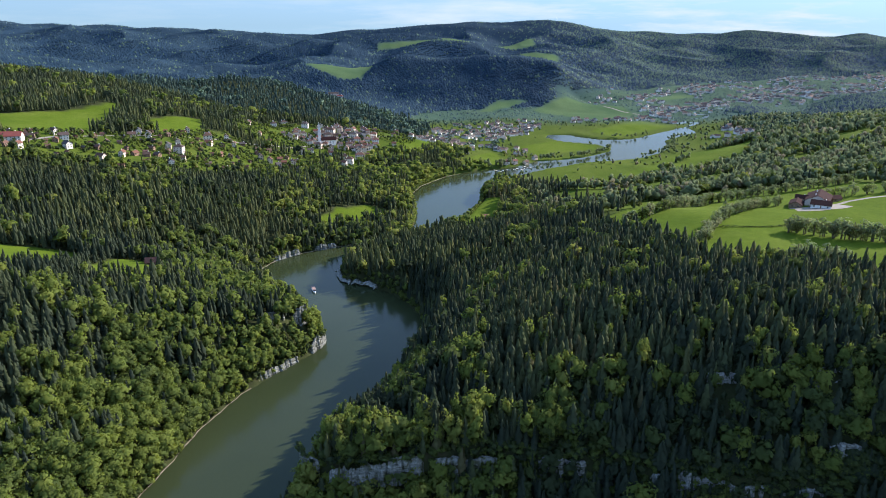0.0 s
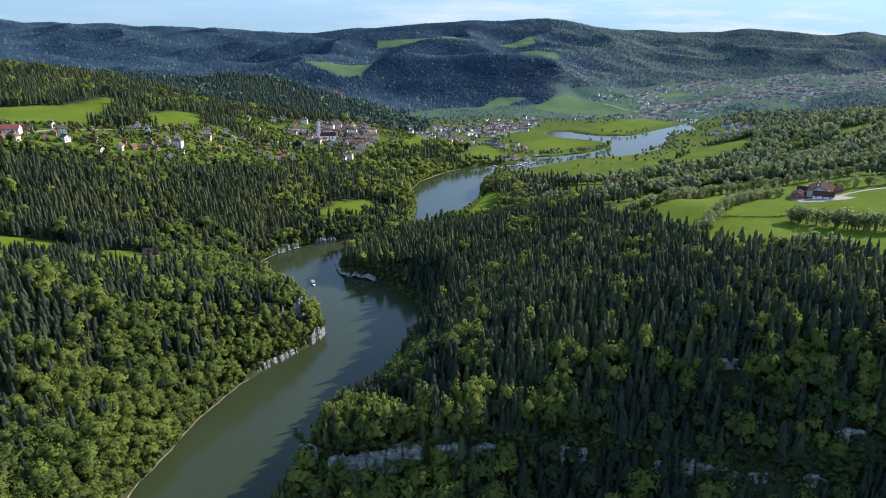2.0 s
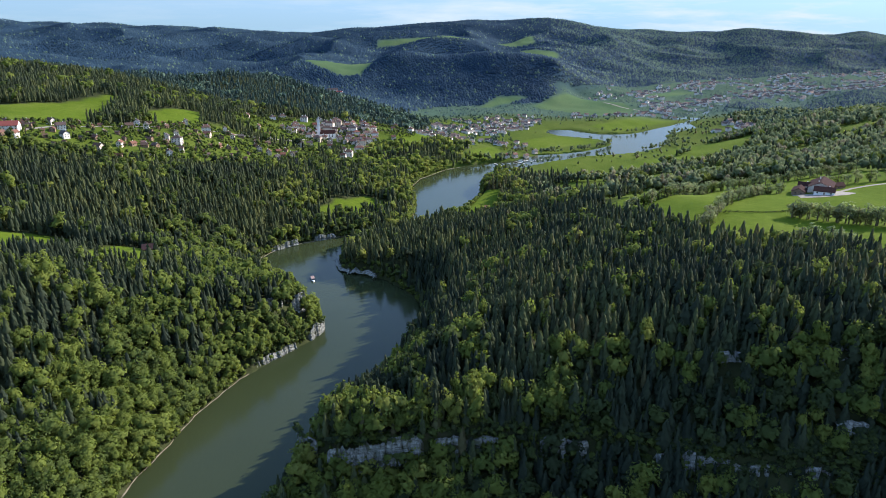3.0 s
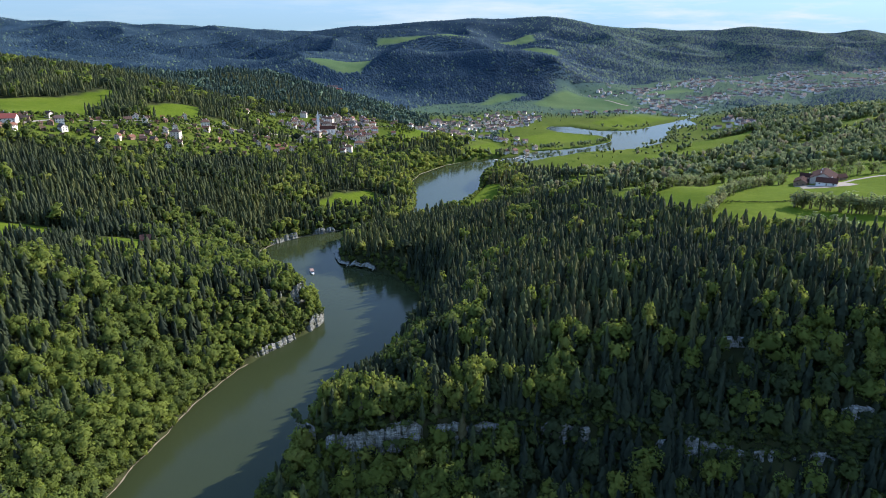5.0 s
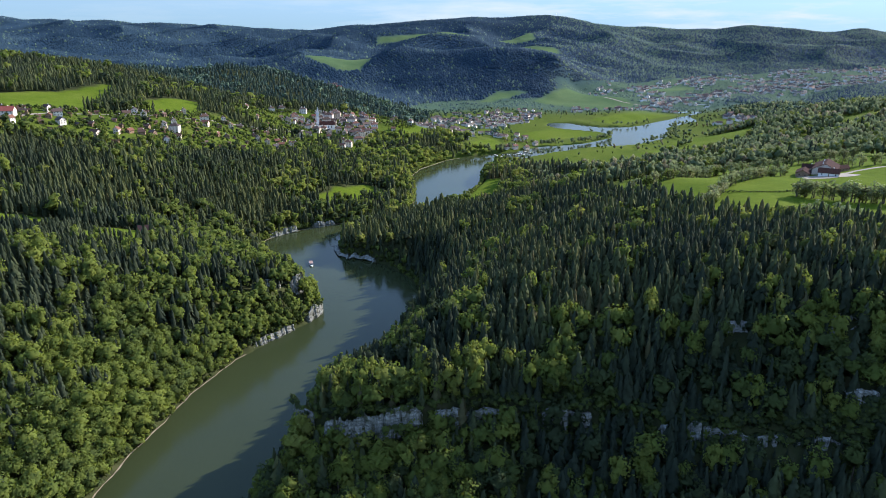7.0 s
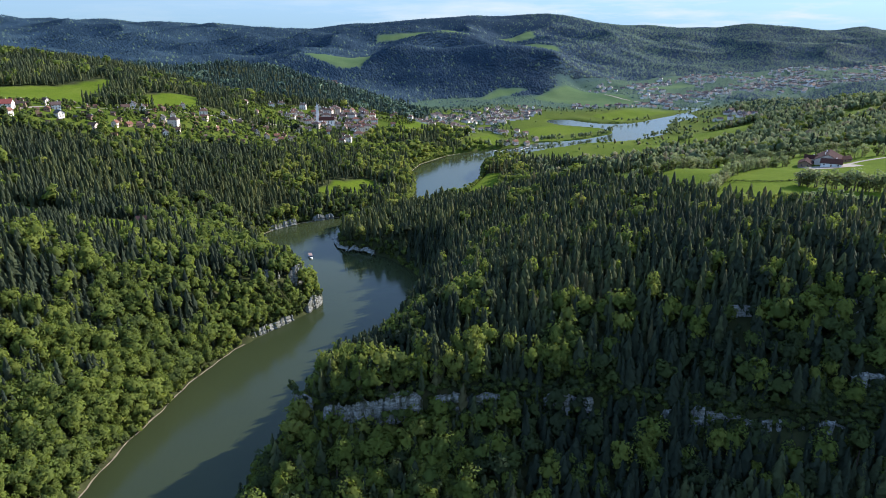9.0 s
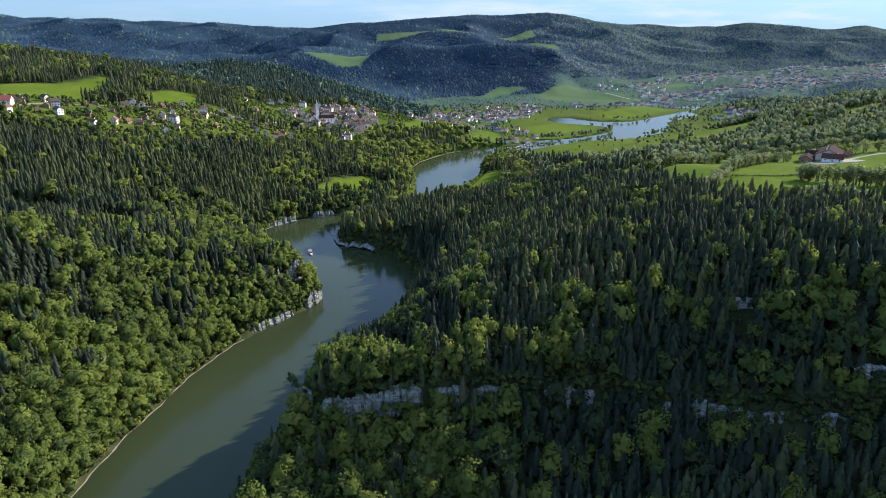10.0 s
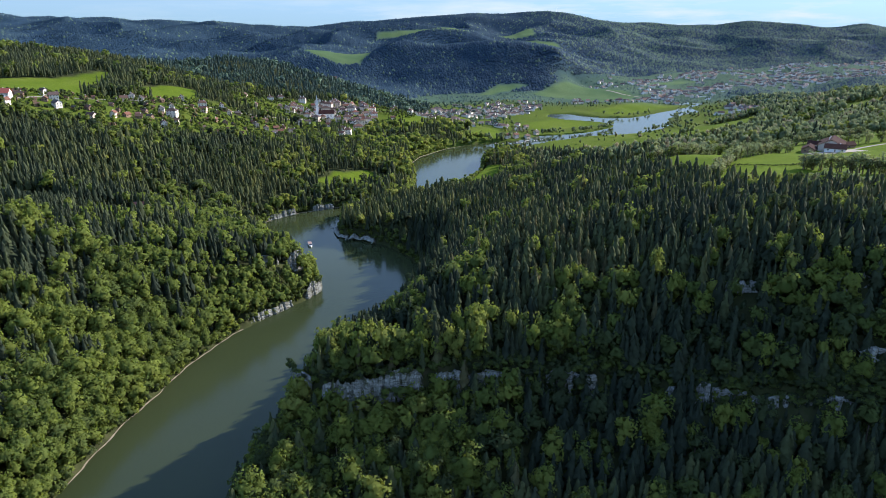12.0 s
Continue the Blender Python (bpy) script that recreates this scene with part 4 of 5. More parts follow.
def house(name, w, d, floors, roof_kind, wall_mat, roof_mat, label, at, turn=0.0, chimneys=1, category="house", bays=3, pitch=0.38):
    """A house with walls, roof, chimneys, a door and rows of windows on all storeys."""
    h, rise = 2.8 * floors + 0.4, pitch * d
    base = new(name)
    part("wall", gable_wall_bm(w, d, h, rise) if roof_kind == "gable" else box_bm(-w / 2, w / 2, -d / 2, d / 2, -1.5, h), wall_mat, base)
    roof = part("roof", gable_roof_bm(w, d, h, rise) if roof_kind == "gable" else hip_roof_bm(w, d, h, rise), roof_mat, base)
    for k in range(chimneys):
        cx = w * (0.22 if k == 0 else -0.28)
        part("chimney", box_bm(cx - 0.45, cx + 0.45, d * 0.10, d * 0.10 + 0.8, h + rise * 0.5, h + rise + 1.0, 0.05), white_wall, roof)
    shared = {}
    for side in (-1, 1):
        for f in range(floors):
            for k in range(bays):
                wx_ = -w / 2 + w * (k + 0.5) / bays
                z0 = 0.9 + 2.8 * f
                if f == 0 and side == -1 and k == bays // 2:
                    part("door", box_bm(wx_ - 0.55, wx_ + 0.55, side * d / 2 - 0.06, side * d / 2 + 0.06, 0.0, 2.1), wood, base)
                    continue
                if "long" not in shared:
                    shared["long"] = part("window", box_bm(-0.6, 0.6, -0.05, 0.05, 0, 1.45), pane, base)
                    o = shared["long"]
                else:
                    o = new("window", shared["long"].data)
                    o.parent = base
                o.location = (wx_, side * (d / 2), z0)
        for f in range(floors):
            for ky in (-0.22, 0.22):
                if "end" not in shared:
                    shared["end"] = part("window", box_bm(-0.05, 0.05, -0.55, 0.55, 0, 1.4), pane, base)
                    o = shared["end"]
                else:
                    o = new("window", shared["end"].data)
                    o.parent = base
                o.location = (side * w / 2, ky * d, 0.9 + 2.8 * f)
    base.matrix_basis = pose(at[0], at[1], float(ground_z([at[0]], [at[1]])[0]) + 0.35, 0, 0, turn)
    return tagged(base, label, category)


# ---------------------------------------------------------------- limestone crags
def crag(points, foot, height, out=1, seed=0, rough=1.0, name="limestone_cliff", vary=0.22, label="pale grey limestone crag standing out of the wooded slope"):
    """A rock wall along a line on the map; out: the side (1 right-hand, -1 left-hand of its run) that it faces."""
    p = np.array(points, float)
    seg = np.hypot(*np.diff(p, axis=0).T)
    s = np.concatenate([[0], np.cumsum(seg)])
    ns, nz = max(int(s[-1] / 0.6), 8), max(int(height / 0.7), 6)
    u = np.linspace(0, s[-1], ns)
    x, y = np.interp(u, s, p[:, 0]), np.interp(u, s, p[:, 1])
    tx, ty = np.gradient(x), np.gradient(y)
    q = np.hypot(tx, ty)
    nx, ny = out * ty / q, -out * tx / q
    z0 = np.interp(u, s, foot) if isinstance(foot, (list, tuple)) else np.full(ns, float(foot))
    rr = np.random.RandomState(seed)
    cuts = np.sort(rr.uniform(0, s[-1], max(int(s[-1] / 3.2), 2)))          # upright joints between buttresses
    buttress = rr.uniform(-1, 1, len(cuts) + 1)[np.searchsorted(cuts, u)]
    joint = np.exp(-(np.min(np.abs(u[:, None] - cuts[None]), axis=1) / 0.5) ** 2)
    top = height * (0.74 + 0.07 * buttress + vary * wave(x, y, 11, seed + 80) + 0.02 * rr.uniform(-1, 1, ns))
    end = np.clip(1 - np.minimum(u, s[-1] - u) / 4.0, 0, 1) ** 1.5
    top = top * (1 - 0.62 * end)
    verts, beds = [], rr.uniform(-1, 1, nz + 1)
    for k in range(nz + 1):
        f = k / nz
        z = z0 - 2.5 + (top + 2.5) * f
        grain = np.array([noise.fractal(Vector((a * 0.55, b * 0.55, c * 0.3)), 0.8, 2.1, 5) for a, b, c in zip(x, y, z)])
        lean = 1.1 * (1 - f) + rough * (0.60 * beds[k] + 0.9 * buttress - 2.1 * joint + 0.6 * grain) - 3.0 * end
        verts.append(np.stack([x + nx * lean, y + ny * lean, z], 1))
    for back, drop in ((1.5, 0.08), (4.5, 0.6)):
        verts.append(np.stack([x - nx * (back + 5 * end), y - ny * (back + 5 * end), z0 + top * (1 - drop)], 1))
    v = np.concatenate(verts)
    rows_ = len(verts)
    a = (np.arange(rows_ - 1)[:, None] * ns + np.arange(ns - 1)[None]).ravel()
    f = np.stack([a, a + 1, a + ns + 1, a + ns], 1)
    me = mesh_from(name, v, (f if out == 1 else f[:, ::-1]).ravel(), 4, [rock_mat])
    return tagged(new(name, me), label, "cliff", "crags along the river")


SPUR_CRAGS = [
    ([(-83, 333), (-77, 323), (-70, 317.5)], [38, 41, 44], 16),
    ([(-64, 314), (-56, 312.5), (-47, 312), (-36, 313.5), (-24, 314), (-10, 316)], [36, 37, 39, 42, 44, 46], 20),
    ([(-6, 318), (9, 319), (20, 319), (33, 318.5)], [47, 46, 46, 47], 13),
    ([(52, 318.5), (64, 317.5), (72, 317), (79, 315.5)], [47, 45, 45, 46], 14),
    ([(111, 308.5), (119, 307)], [47, 47], 9),
    ([(124, 305.5), (138, 303), (150, 300.5), (164, 297), (180, 293), (198, 288)], [46, 45, 43, 42, 43, 46], 14.5),
]
for k, (line, foot, tall) in enumerate(SPUR_CRAGS):
    crag(line, foot, tall, 1, 1 + k, 0.85, vary=0.13)
crag([(146, 336), (152, 337), (158, 337.5), (164, 337), (171, 335)], 94, 4.6, 1, 28, 0.6, vary=0.1)
crag([(198, 325), (207, 326), (216, 323)], 93, 9, 1, 29, 0.8)
crag([(198, 330), (207, 331), (218, 328)], 102, 7, 1, 19, 0.8)
crag([(198, 297), (206, 297), (214, 295)], 74, 7, 1, 30, 0.8)
bluff = "pale limestone bluff rising straight from the river"
crag([(-155, 496), (-149, 504), (-142, 514), (-136, 523), (-130, 531), (-125, 539)], 0, 8.5, 1, 31, 0.9, label=bluff, vary=0.2)
crag([(-119, 550), (-113, 561), (-108, 573), (-112, 588)], 0, 15, 1, 13, 0.9, label=bluff)
crag([(-136, 566), (-129, 573), (-124, 582)], 20, 22, 1, 14, 1.3, label="tall weathered limestone pinnacle among broadleaf trees")
crag([(-160, 552), (-150, 556), (-141, 561)], 30, 11, 1, 15, label="pale limestone ledge among broadleaf trees")
crag([(-214, 797), (-203, 811), (-191, 825), (-182, 833)], 0, 10, 1, 16, label=bluff)
crag([(-166, 845), (-152, 854), (-140, 861)], 0, 9, 1, 17, label=bluff)
crag([(-123, 772), (-121, 755), (-114, 735), (-103, 729)], 0, 4.5, -1, 18, label="grey limestone wall at the foot of the wooded point", vary=0.35)
crag([(-101, 728), (-86, 722), (-72, 712)], 0, 8.5, -1, 33, label="grey limestone wall at the foot of the wooded point", vary=0.3)

# a narrow pale gravel edge between the left bank's trees and the water
shore_mat = plain("shore_gravel", (0.07, 0.060, 0.040), (0.17, 0.145, 0.10), 0.25)


def shore_strip(points, width, seed):
    p = np.array(points, float)
    s = np.concatenate([[0], np.cumsum(np.hypot(*np.diff(p, axis=0).T))])
    u = np.arange(0, s[-1], 1.5)
    x, y = np.interp(u, s, p[:, 0]), np.interp(u, s, p[:, 1])
    tx, ty = np.gradient(x), np.gradient(y)
    q = np.hypot(tx, ty)
    w = width * np.clip(0.6 + 0.7 * wave(x, y, 22, seed) + 0.4 * wave(x, y, 7, seed + 1), 0.08, 1.8)
    vs_ = [np.stack([x - ty / q * o, y + tx / q * o, np.full(len(u), h)], 1) for o, h in ((-1.2, -0.5), (-0.15, 0.02), (w * 0.6, 0.32), (w, 0.55))]
    a = (np.arange(3)[:, None] * len(u) + np.arange(len(u) - 1)[None]).ravel()
    nn = len(u)
    me_ = mesh_from("gravel_shore", np.concatenate(vs_), np.stack([a, a + 1, a + nn + 1, a + nn], 1).ravel(), 4, [shore_mat])
    tagged(new("gravel_shore", me_), "narrow pale gravel edge along the wooded river bank", "shore", kind="structure")


shore_strip([p for p in LEFT_LINE if 200 < p[1] < 497], 0.36, 71)
shore_strip([p for p in LEFT_LINE if 745 < p[1] < 905], 0.6, 72)
shore_strip(LEFT_BANK[23:31], 1.2, 73)
shore_strip([(22, 960), (40, 1020), (48, 1050), (62, 1100)], -6.0, 74)

# ---------------------------------------------------------------- single trees on and below the spur
def tree_proto(name, crown_arrays, crown_mat, trunk_mat, tint, label, group):
    base = new(name)
    for nm, (pv, pf), mt in (("trunk", trunk_proto(), trunk_mat), ("crown", crown_arrays, crown_mat)):
        me = mesh_from(nm, pv, pf.ravel(), 3, [mt], np.full(len(pv), tint),
                       crown_normals(pv, pf, np.array([0, 0, 0.45]) if crown_mat is not needles else pv * (0, 0, 0.9), 0.6) if nm == "crown" else None)
        new(nm, me).parent = base
    return tagged(base, label, "tree", group)


def plant_singles(protos, spots, group_seed):
    r = np.random.RandomState(group_seed)
    used = set()
    for (x, y, z), h, w in spots:
        k = r.randint(len(protos))
        m = Matrix.Translation((x, y, z)) @ Matrix.Rotation(r.uniform(0, 6.28), 4, "Z") @ Matrix.Diagonal((h * w, h * w, h, 1))
        if k not in used:
            used.add(k)
            protos[k].matrix_basis = m
        else:
            o = copy_thing(protos[k], Matrix())
            o.matrix_basis = m
    for k, p in enumerate(protos):
        if k not in used:
            bpy.data.objects.remove(p)


plant_singles([tree_proto("spruce_tree", spruce_proto(110 + k, 14, 8, 0.95 + 0.04 * k), needles, bark, 0.15 + 0.14 * k,
                          "dark green spruce tree on the steep wooded spur", "spruces on the spur") for k in range(6)], near_spruce, 501)
plant_singles([tree_proto("broadleaf_tree", broadleaf_proto(130 + k, 13, 460, 0.031, 0.27, True, False, 0.80, 0.55), leaves, bark, 0.1 + 0.15 * k,
                          "fresh green broadleaf tree in spring leaf on the slope", "broadleaf trees on the spur") for k in range(6)], near_leaf, 502)

# ---------------------------------------------------------------- hedgerows on the meadow
HEDGES = [
    ([(172, 640), (215, 668), (262, 715), (309, 760), (370, 790), (440, 800), (500, 815)], 3.4, 17),
    ([(216, 545), (232, 572), (246, 594), (270, 628), (300, 660), (334, 685), (352, 692)], 2.8, 15),
    ([(300, 575), (315, 567), (329, 556), (345, 545), (372, 535), (400, 525)], 2.4, 20),
    ([(268, 496), (280, 500), (292, 492), (302, 484), (284, 488)], 2.2, 17),
    ([(400, 705), (430, 715), (470, 720), (520, 730)], 6.0, 18),
    ([(330, 1180), (380, 1230), (450, 1270), (520, 1290)], 10.0, 12),
]
hedge_spots, r = [], np.random.RandomState(77)
for line, gap, tall in HEDGES:
    for (ax, ay), (bx, by) in zip(line, line[1:]):
        count = max(int(math.hypot(bx - ax, by - ay) / gap), 1)
        for k in range(count):
            f = (k + r.uniform(0, 0.6)) / count
            x, y = ax + (bx - ax) * f + r.normal(0, 2.0), ay + (by - ay) * f + r.normal(0, 2.0)
            hedge_spots.append(((x, y, float(ground_z([x], [y])[0]) - 0.2), tall * r.uniform(0.7, 1.1), r.uniform(1.15, 1.6)))
plant_singles([tree_proto("hedgerow_tree", broadleaf_proto(150 + k, 8, 230, 0.034, 0.20, False, True, 0.8, 0.5), buds if k < 5 else leaves, bark, 0.3 + 0.15 * (k % 5),
                          "slender hedgerow tree in first leaf on the meadow", "hedgerow trees") for k in range(6)], hedge_spots, 503)

# ---------------------------------------------------------------- farm, barns and villages
house("farmhouse", 36, 22, 2, "gable", plaster, brown_tiles, "large farmhouse with a wide mauve-brown tiled roof", (388, 686), 58, 2, "farm", 6, 0.24)
house("farm_barn", 20, 12, 1, "gable", wood, brown_tiles, "long wooden barn with a brown roof beside the farmhouse", (362, 679), 58, 0, "barn", 4, 0.26)
house("farm_barn", 18, 13, 1, "gable", white_wall, brown_tiles, "cross wing of the farm with a brown tiled roof", (378, 662), -30, 1, "barn", 3, 0.26)
house("farm_barn", 24, 9, 1, "gable", wood, brown_tiles, "long low cattle barn with a dark brown roof", (398, 702), 58, 0, "barn", 5, 0.24)
house("farm_annex", 11, 9, 2, "gable", plaster, brown_tiles, "cream annex with a dark brown gable against the farmhouse", (374, 693), -32, 1, "barn", 3, 0.3)
house("farm_shed", 12, 7, 1, "gable", wood, brown_tiles, "small dark wooden shed beside the farmyard", (413, 700), 20, 0, "shed", 2)
house("red_roofed_house", 28, 13, 2, "gable", plaster, red_tiles, "long cream house with a bright red tiled roof", (-549, 866), 12, 1, bays=6)
house("hill_barn", 13, 9, 1, "gable", wood, tiles, "small wooden barn at the edge of a clearing", (-271, 603), 15, 0, "barn", 2)
house("lakeside_farm", 26, 14, 2, "gable", white_wall, brown_tiles, "white farm building with a brown roof among trees", (331, 1133), 40, 1, "farm", 5)
house("lakeside_barn", 16, 10, 1, "gable", concrete, brown_tiles, "grey farm shed with a low roof among trees", (318, 1124), 40, 0, "barn", 3)
house("beach_hut", 9, 6, 1, "gable", wood, tiles, "small wooden hut by the gravel shore", (62, 975), 30, 0, "hut", 2)
house("hillside_hotel", 34, 12, 3, "gable", plaster, tiles, "long cream building on the far wooded hillside", (-376, 2382), 8, 1, "building", 6)
house("hillside_hotel", 20, 10, 2, "gable", white_wall, red_tiles, "white building with a red roof on the far hillside", (-352, 2372), -5, 1, "building", 4)

# church: nave and tower with a pale pointed spire
church = new("church")
part("nave", gable_wall_bm(30, 14, 10, 6), white_wall, church)
part("nave_roof", gable_roof_bm(30, 14, 10, 6), brown_tiles, church)
tower = part("tower", box_bm(-20.5, -15, -2.8, 2.8, -1.5, 27, 0.1), white_wall, church)
spire = bmesh.new()
apex = spire.verts.new((-17.75, 0, 47))
rim = [spire.verts.new(p) for p in ((-20.9, -3.2, 27), (-14.6, -3.2, 27), (-14.6, 3.2, 27), (-20.9, 3.2, 27))]
spire.faces.new(rim[::-1])
for k in range(4):
    spire.faces.new((rim[k], rim[(k + 1) % 4], apex))
part("spire", spire, concrete, tower, "pale pointed spire")
for sx in (-9, -3, 3, 9):
    for sy in (-1, 1):
        part("window", box_bm(sx - 0.7, sx + 0.7, sy * 7 - 0.08, sy * 7 + 0.08, 3, 8), pane, church)
church.matrix_basis = pose(-236, 1404, float(ground_z([-236], [1404])[0]) + 0.4, 0, 0, 10)
tagged(church, "white village church with a tall pale pointed spire", "church")

HOUSE_KINDS = [
    house("village_house", 11, 8.5, 2, "gable", plaster, tiles, "two-storey plastered village house with a tiled gable roof", (-300, 1380), 0, 1),
    house("village_house", 9, 7, 2, "gable", plaster, tiles, "small white village house with a tiled gable roof", (-322, 1372), 30, 1),
    house("village_house", 14, 11, 3, "hip", plaster, tiles, "three-storey plastered village house with a hipped roof", (-225, 1415), 10, 2),
    house("village_house", 18, 11, 4, "hip", plaster, tiles, "four-storey town house with a brown hipped roof", (-190, 1440), -5, 2, bays=4),
    house("village_house", 9, 7, 1, "gable", wood, tiles, "small wooden chalet with a low gable roof", (-420, 960), 15, 1, bays=2),
]
for o in HOUSE_KINDS:
    tagged(o, group="village houses")
SEEDED = [(-538, 945, 1), (-516, 930, 0), (-505, 985, 4), (-470, 1030, 0), (-395, 1015, 2), (-380, 985, 1), (-400, 930, 1), (-425, 890, 4),
          (-455, 900, 0), (-475, 935, 4), (-500, 905, 0), (-395, 1145, 2), (-382, 1110, 0), (-240, 1130, 0), (-222, 1140, 1),
          (-215, 1170, 4), (-175, 1262, 2), (-182, 1242, 1), (-160, 1300, 3), (-95, 1330, 1)]
r = np.random.RandomState(5)
placed = [(o.location.x, o.location.y) for o in HOUSE_KINDS] + [(-236, 1404), (-254, 1401), (-228, 1406)]


def settle(count, x0, x1, y0, y1, polys, gap, kinds, tries=4000):
    done = 0
    for _ in range(tries):
        if done >= count:
            break
        x, y = r.uniform(x0, x1), r.uniform(y0, y1)
        if inside_of(np.array([x]), np.array([y]), polys)[0] < 0.5 or any((x - a) ** 2 + (y - b) ** 2 < gap * gap for a, b in placed):
            continue
        placed.append((x, y))
        k = kinds[r.randint(len(kinds))]
        copy_thing(HOUSE_KINDS[k], pose(x, y, float(ground_z([x], [y])[0]) + 0.3, 0, 0, r.choice([0, 90]) + r.normal(12, 14)))
        done += 1


for x, y, k in SEEDED:
    placed.append((x, y))
    copy_thing(HOUSE_KINDS[k], pose(x, y, float(ground_z([x], [y])[0]) + 0.3, 0, 0, r.uniform(-40, 40)))
shed = house("garden_shed", 5.5, 4, 1, "gable", wood, tiles, "small wooden garden shed on the village allotments", (-440, 940), 20, 0, "shed", 1)
tagged(shed, group="garden sheds")
for k in range(80):
    x, y = r.uniform(-560, -300), r.uniform(850, 1120)
    if inside_of(np.array([x]), np.array([y]), GARDENS[:1])[0] > 0.5 and all((x - a) ** 2 + (y - b) ** 2 > 100 for a, b in placed):
        placed.append((x, y))
        copy_thing(shed, pose(x, y, float(ground_z([x], [y])[0]) + 0.2, 0, 0, r.uniform(-50, 50)))
CENTRE = [[(-305, 1350), (-310, 1430), (-240, 1510), (-150, 1490), (-135, 1405), (-165, 1345), (-230, 1360)]]
settle(52, -345, -105, 1285, 1535, CENTRE, 14.5, [2, 3, 0, 0, 2])
settle(50, -620, -210, 830, 1250, GARDENS[:1], 15, [4, 1, 0, 4])
settle(20, -420, -60, 1250, 1640, GARDENS[1:2], 26, [0, 1, 2])

# the towns in the valley: too many houses to count
vs, fs_wall, fs_roof, base = [], [], [], 0


def town_houses(count, x0, x1, y0, y1, polys, seed, size=1.0):
    global base
    q = np.random.RandomState(seed)
    x, y = q.uniform(x0, x1, count * 8), q.uniform(y0, y1, count * 8)
    keep = (inside_of(x, y, polys) > 0.5) & (polygon_distance(x, y, SHORE) > 12) & (inside_of(x, y, FIELDS) < 0.5) & (wave(x, y, 190, 44) + 0.5 * wave(x, y, 70, 45) > -0.1)
    x, y = x[keep][:count], y[keep][:count]
    z = ground_z(x, y)
    for a, b, c in zip(x, y, z):
        w, d, h = size * q.uniform(5, 9), size * q.uniform(4, 6), size * q.uniform(4, 7.5)
        t = q.uniform(-0.5, 0.5) + q.choice([0, 1.57])
        co, si = math.cos(t), math.sin(t)
        local = [(-w, -d, -1), (w, -d, -1), (w, d, -1), (-w, d, -1), (-w, -d, h), (w, -d, h), (w, d, h), (-w, d, h), (-w, 0, h + d * 0.7), (w, 0, h + d * 0.7)]
        local += [(-w - .5, -d - .6, h - .3), (w + .5, -d - .6, h - .3), (w + .5, 0, h + d * .7 + .3), (-w - .5, 0, h + d * .7 + .3), (w + .5, d + .6, h - .3), (-w - .5, d + .6, h - .3)]
        vs.extend([(a + co * p - si * g, b + si * p + co * g, c + k) for p, g, k in local])
        fs_wall.extend([tuple(base + i for i in f) for f in ((0, 1, 5, 4), (1, 2, 6, 5), (2, 3, 7, 6), (3, 0, 4, 7), (4, 8, 8, 7), (5, 6, 9, 9))])
        fs_roof.extend([tuple(base + i for i in f) for f in ((10, 11, 12, 13), (13, 12, 14, 15))])
        base += len(local)


town_houses(300, -80, 300, 1500, 2080, GARDENS[2:3], 1, 0.78)
town_houses(950, 380, 2300, 1980, 3500, GARDENS[3:4], 2, 0.95)
town_houses(30, 560, 800, 1560, 1900, GARDENS[4:5], 3)
town_wall, n, l, b = material("town_walls", 0.85)
isl = n.new("ShaderNodeNewGeometry").outputs["Random Per Island"]
l.new(ramp(n, l, isl, [(0, (0.64, 0.61, 0.55)), (0.5, (0.46, 0.40, 0.33)), (1, (0.74, 0.72, 0.67))]), b.inputs["Base Color"])
town_roof, n, l, b = material("town_roofs", 0.85)
isl = n.new("ShaderNodeNewGeometry").outputs["Random Per Island"]
l.new(ramp(n, l, isl, [(0, (0.085, 0.062, 0.050)), (0.5, (0.120, 0.074, 0.056)), (1, (0.085, 0.086, 0.084))]), b.inputs["Base Color"])
me = bpy.data.meshes.new("town_houses")
fs_wall = [tuple(dict.fromkeys(f)) for f in fs_wall]
me.from_pydata(vs, [], fs_wall + fs_roof)
me.materials.append(town_wall)
me.materials.append(town_roof)
me.polygons.foreach_set("material_index", np.array([0] * len(fs_wall) + [1] * len(fs_roof), np.int32))
tagged(new("valley_town", me), "distant town of pale houses with brown roofs on the valley floor", "town", kind="stuff")

# ---------------------------------------------------------------- roads
road_mat = plain("pale_road", (0.13, 0.115, 0.09), (0.21, 0.19, 0.15), 0.3)


def road(points, width, name="road", label="narrow pale village road", lift=0.12, mat=None, category="road"):
    p = np.array(points, float)
    s = np.concatenate([[0], np.cumsum(np.hypot(*np.diff(p, axis=0).T))])
    u = np.arange(0, s[-1], 4.0)
    x, y = np.interp(u, s, p[:, 0]), np.interp(u, s, p[:, 1])
    tx, ty = np.gradient(x), np.gradient(y)
    q = np.hypot(tx, ty) + 1e-6
    vs_ = []
    for side in (-1, -0.33, 0.33, 1):
        ax, ay = x - side * width / 2 * ty / q, y + side * width / 2 * tx / q
        vs_.append(np.stack([ax, ay, ground_z(ax, ay) + lift], 1))
    nn = len(u)
    a = (np.arange(3)[:, None] * nn + np.arange(nn - 1)[None]).ravel()
    me_ = mesh_from(name, np.concatenate(vs_), np.stack([a, a + 1, a + nn + 1, a + nn], 1).ravel(), 4, [mat or road_mat])
    tagged(new(name, me_), label, category, kind="structure")


road([(-380, 1190), (-330, 1240), (-290, 1300), (-262, 1375), (-210, 1420), (-120, 1500)], 6)
road([(-540, 880), (-520, 960), (-505, 1010), (-470, 1060), (-420, 1120), (-380, 1190)], 5)
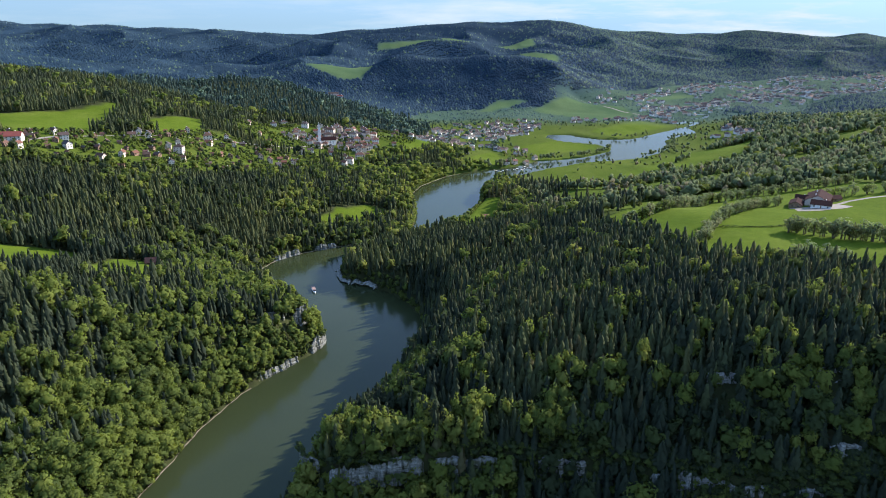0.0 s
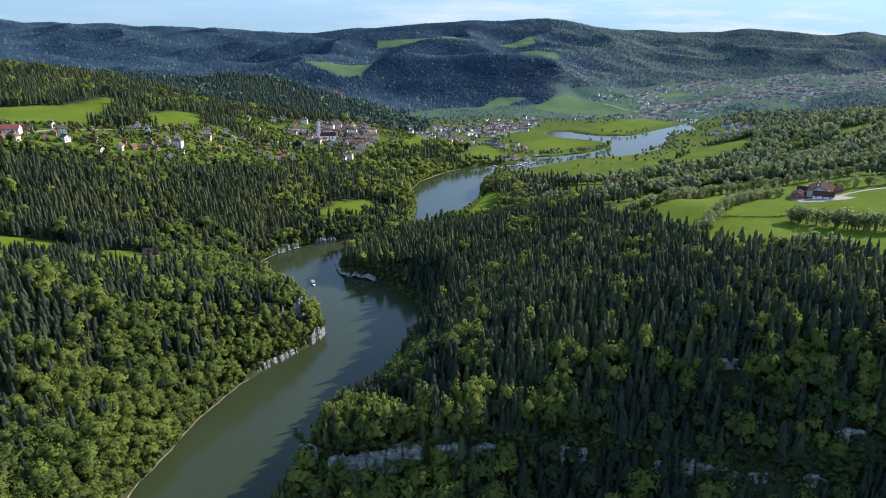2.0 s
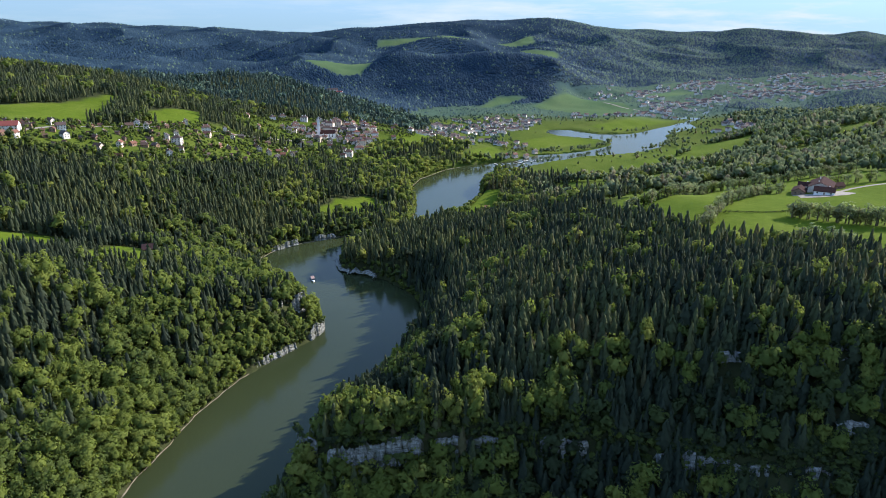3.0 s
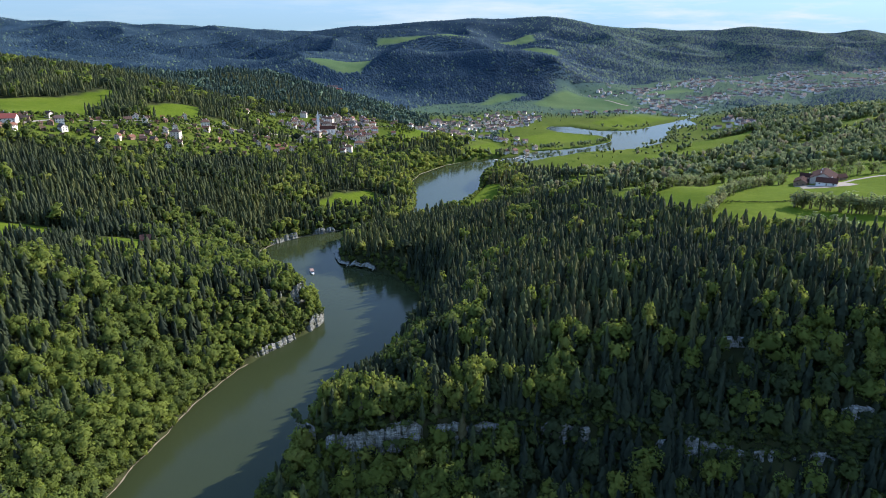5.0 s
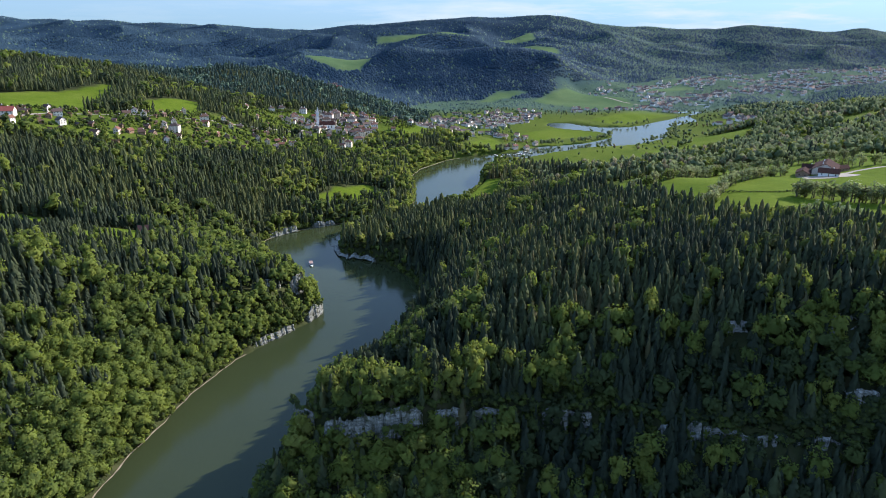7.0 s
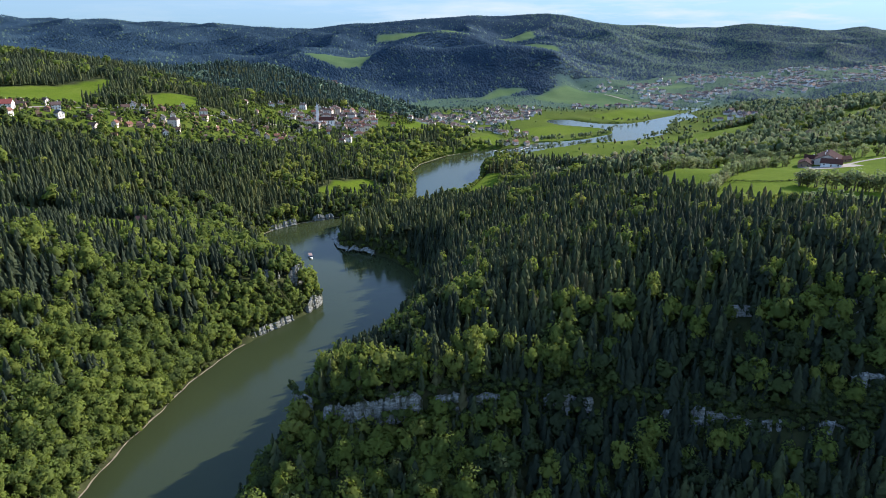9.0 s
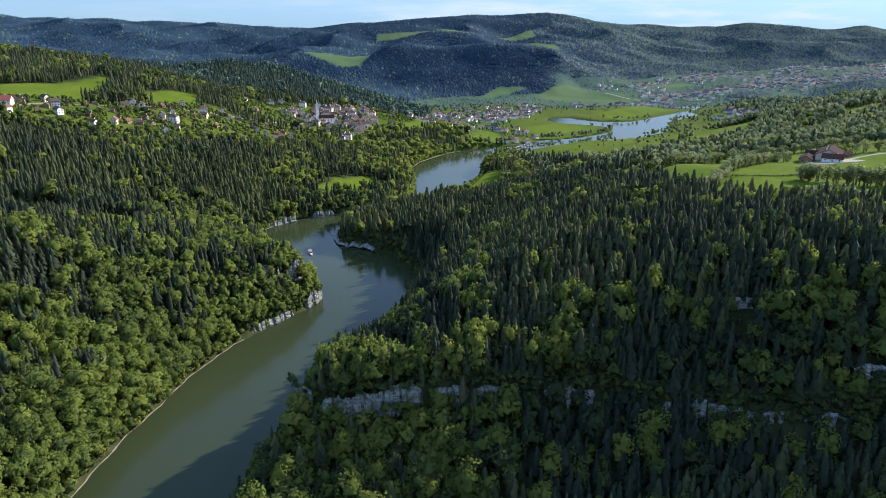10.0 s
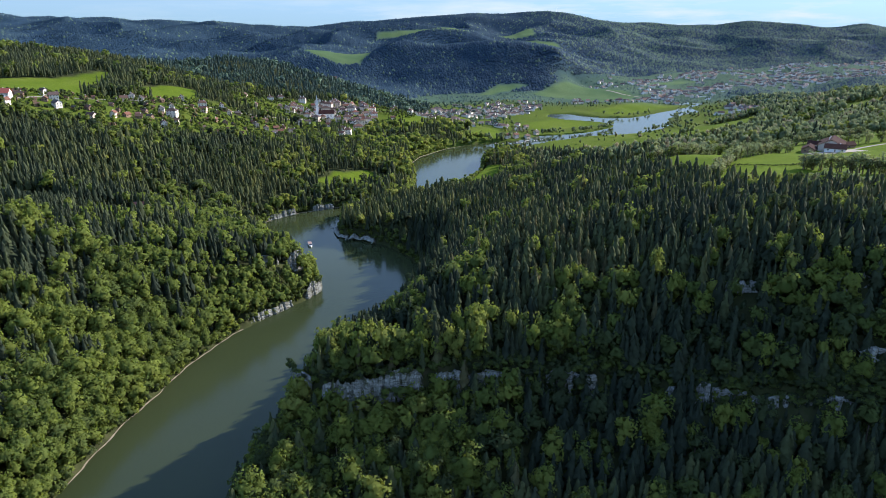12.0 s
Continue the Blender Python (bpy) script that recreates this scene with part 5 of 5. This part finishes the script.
road([(350, 668), (366, 664), (390, 668), (420, 690), (470, 700)], 5, "farm_track", "pale gravel farmyard and track")
road([(352, 660), (372, 655), (392, 660), (408, 672)], 17, "farmyard", "pale gravel yard in front of the farm", 0.2)
road([(715, 2010), (760, 2060), (735, 2120), (690, 2150), (740, 2195), (830, 2190), (860, 2240), (800, 2280), (880, 2330), (990, 2340)], 15, "stream", "winding river channel through the valley meadows", 0.3, water_mat, "river")
road([(690, 2060), (720, 2080), (760, 2085), (790, 2070)], 24, "pond", "shallow pond in the valley meadows", 0.35, water_mat, "pond")
road([(645, 2270), (600, 2330), (560, 2420)], 7, "field_track", "pale track across the far meadow")

# ---------------------------------------------------------------- boats and jetties
def tour_boat(at, turn, length=17.0):
    base_ = new("tour_boat")
    hull = bmesh.new()
    rings = []
    for f, wd, lo in ((-0.5, 0.8, 0.0), (-0.3, 1.0, -0.1), (0.1, 1.0, -0.1), (0.35, 0.7, 0.0), (0.5, 0.06, 0.35)):
        x, hw = f * length, 2.2 * wd
        rings.append([hull.verts.new(p) for p in ((x, -hw, 1.1), (x, -hw * 0.8, lo - 0.3), (x, hw * 0.8, lo - 0.3), (x, hw, 1.1))])
    for a, b_ in zip(rings, rings[1:]):
        for k in range(4):
            hull.faces.new((a[k], a[(k + 1) % 4], b_[(k + 1) % 4], b_[k]))
    hull.faces.new(rings[0][::-1])
    hull.faces.new(rings[-1])
    part("hull", hull, white_wall, base_, "white hull")
    part("cabin", box_bm(-0.42 * length, 0.22 * length, -1.8, 1.8, 1.1, 2.2, 0.08), pane, base_)
    part("cabin_roof", box_bm(-0.44 * length, 0.25 * length, -2.0, 2.0, 2.2, 2.42, 0.06), plain("boat_roof", (0.20, 0.13, 0.10), (0.30, 0.21, 0.17)), base_)
    for k in range(6):
        x = -0.42 * length + 0.128 * length * k
        for sy in (-1.83, 1.83):
            part("post", box_bm(x - 0.08, x + 0.08, sy - 0.05, sy + 0.05, 1.1, 2.2), white_wall, base_)
    base_.matrix_basis = pose(at[0], at[1], 0.05, 0, 0, turn)
    return tagged(base_, "white tour boat with a brown cabin roof on the river", "boat")


tour_boat((-143, 705), -72)
jetty_mat = plain("jetty_boards", (0.4, 0.37, 0.32), (0.6, 0.57, 0.52))
for jx, jy, jt in ((104, 1370, -55), (150, 1388, -50), (168, 1408, -50)):
    jetty = new("jetty")
    part("deck", box_bm(0, 24, -1.3, 1.3, 0.7, 0.95, 0.03), jetty_mat, jetty)
    for k in range(5):
        for sy in (-1.1, 1.1):
            part("post", tube_bm([(1.5 + 5 * k, sy, -3, 0.14), (1.5 + 5 * k, sy, 1.2, 0.12)], 6), wood, jetty)
    jetty.matrix_basis = pose(jx, jy, 0, 0, 0, jt)
    tagged(jetty, "pale boarded jetty reaching into the lake", "jetty", "lake jetties")
for hx, hy, ht in ((132, 1408, 30), (150, 1418, 35), (176, 1436, 40), (200, 1478, 45)):
    copy_thing(HOUSE_KINDS[0], pose(hx, hy, float(ground_z([hx], [hy])[0]) + 0.3, 0, 0, ht))

def moored_boat(at, turn):
    base_ = new("moored_boat")
    hull = bmesh.new()
    rings = []
    for f, wd in ((-3.6, 0.85), (-1.5, 1.0), (1.4, 0.85), (3.8, 0.08)):
        rings.append([hull.verts.new(p) for p in ((f, -1.3 * wd, 0.9), (f, -0.9 * wd, -0.3), (f, 0.9 * wd, -0.3), (f, 1.3 * wd, 0.9))])
    for a, b_ in zip(rings, rings[1:]):
        for k in range(4):
            hull.faces.new((a[k], a[(k + 1) % 4], b_[(k + 1) % 4], b_[k]))
    hull.faces.new(rings[0][::-1])
    hull.faces.new(rings[-1])
    part("hull", hull, white_wall, base_, "white hull")
    part("cabin", box_bm(-1.8, 0.9, -0.85, 0.85, 0.9, 1.9, 0.12), pane, base_)
    base_.matrix_basis = pose(at[0], at[1], 0.03, 0, 0, turn)
    return tagged(base_, "small white motor boat moored by the jetties", "boat", "moored boats")


first_boat = moored_boat((112, 1358), -50)
for k, (bx_, by_) in enumerate(((122, 1366), (133, 1372), (146, 1374), (158, 1382), (166, 1390), (178, 1396), (190, 1402), (203, 1414))):
    copy_thing(first_boat, pose(bx_, by_, 0.03, 0, 0, -55 + 14 * (k % 4)))

# mast on the summit
mast = new("radio_mast")
part("pole", tube_bm([(0, 0, -2, 0.9), (0, 0, 22, 0.5), (0, 0, 34, 0.2)], 6), concrete, mast)
part("platform", tube_bm([(0, 0, 20, 1.4), (0, 0, 21, 1.4)], 8), concrete, mast)
mast.matrix_basis = pose(740, 4690, float(ground_z([740], [4690])[0]), 0, 0, 0)
tagged(mast, "thin grey radio mast on the far wooded summit", "mast")
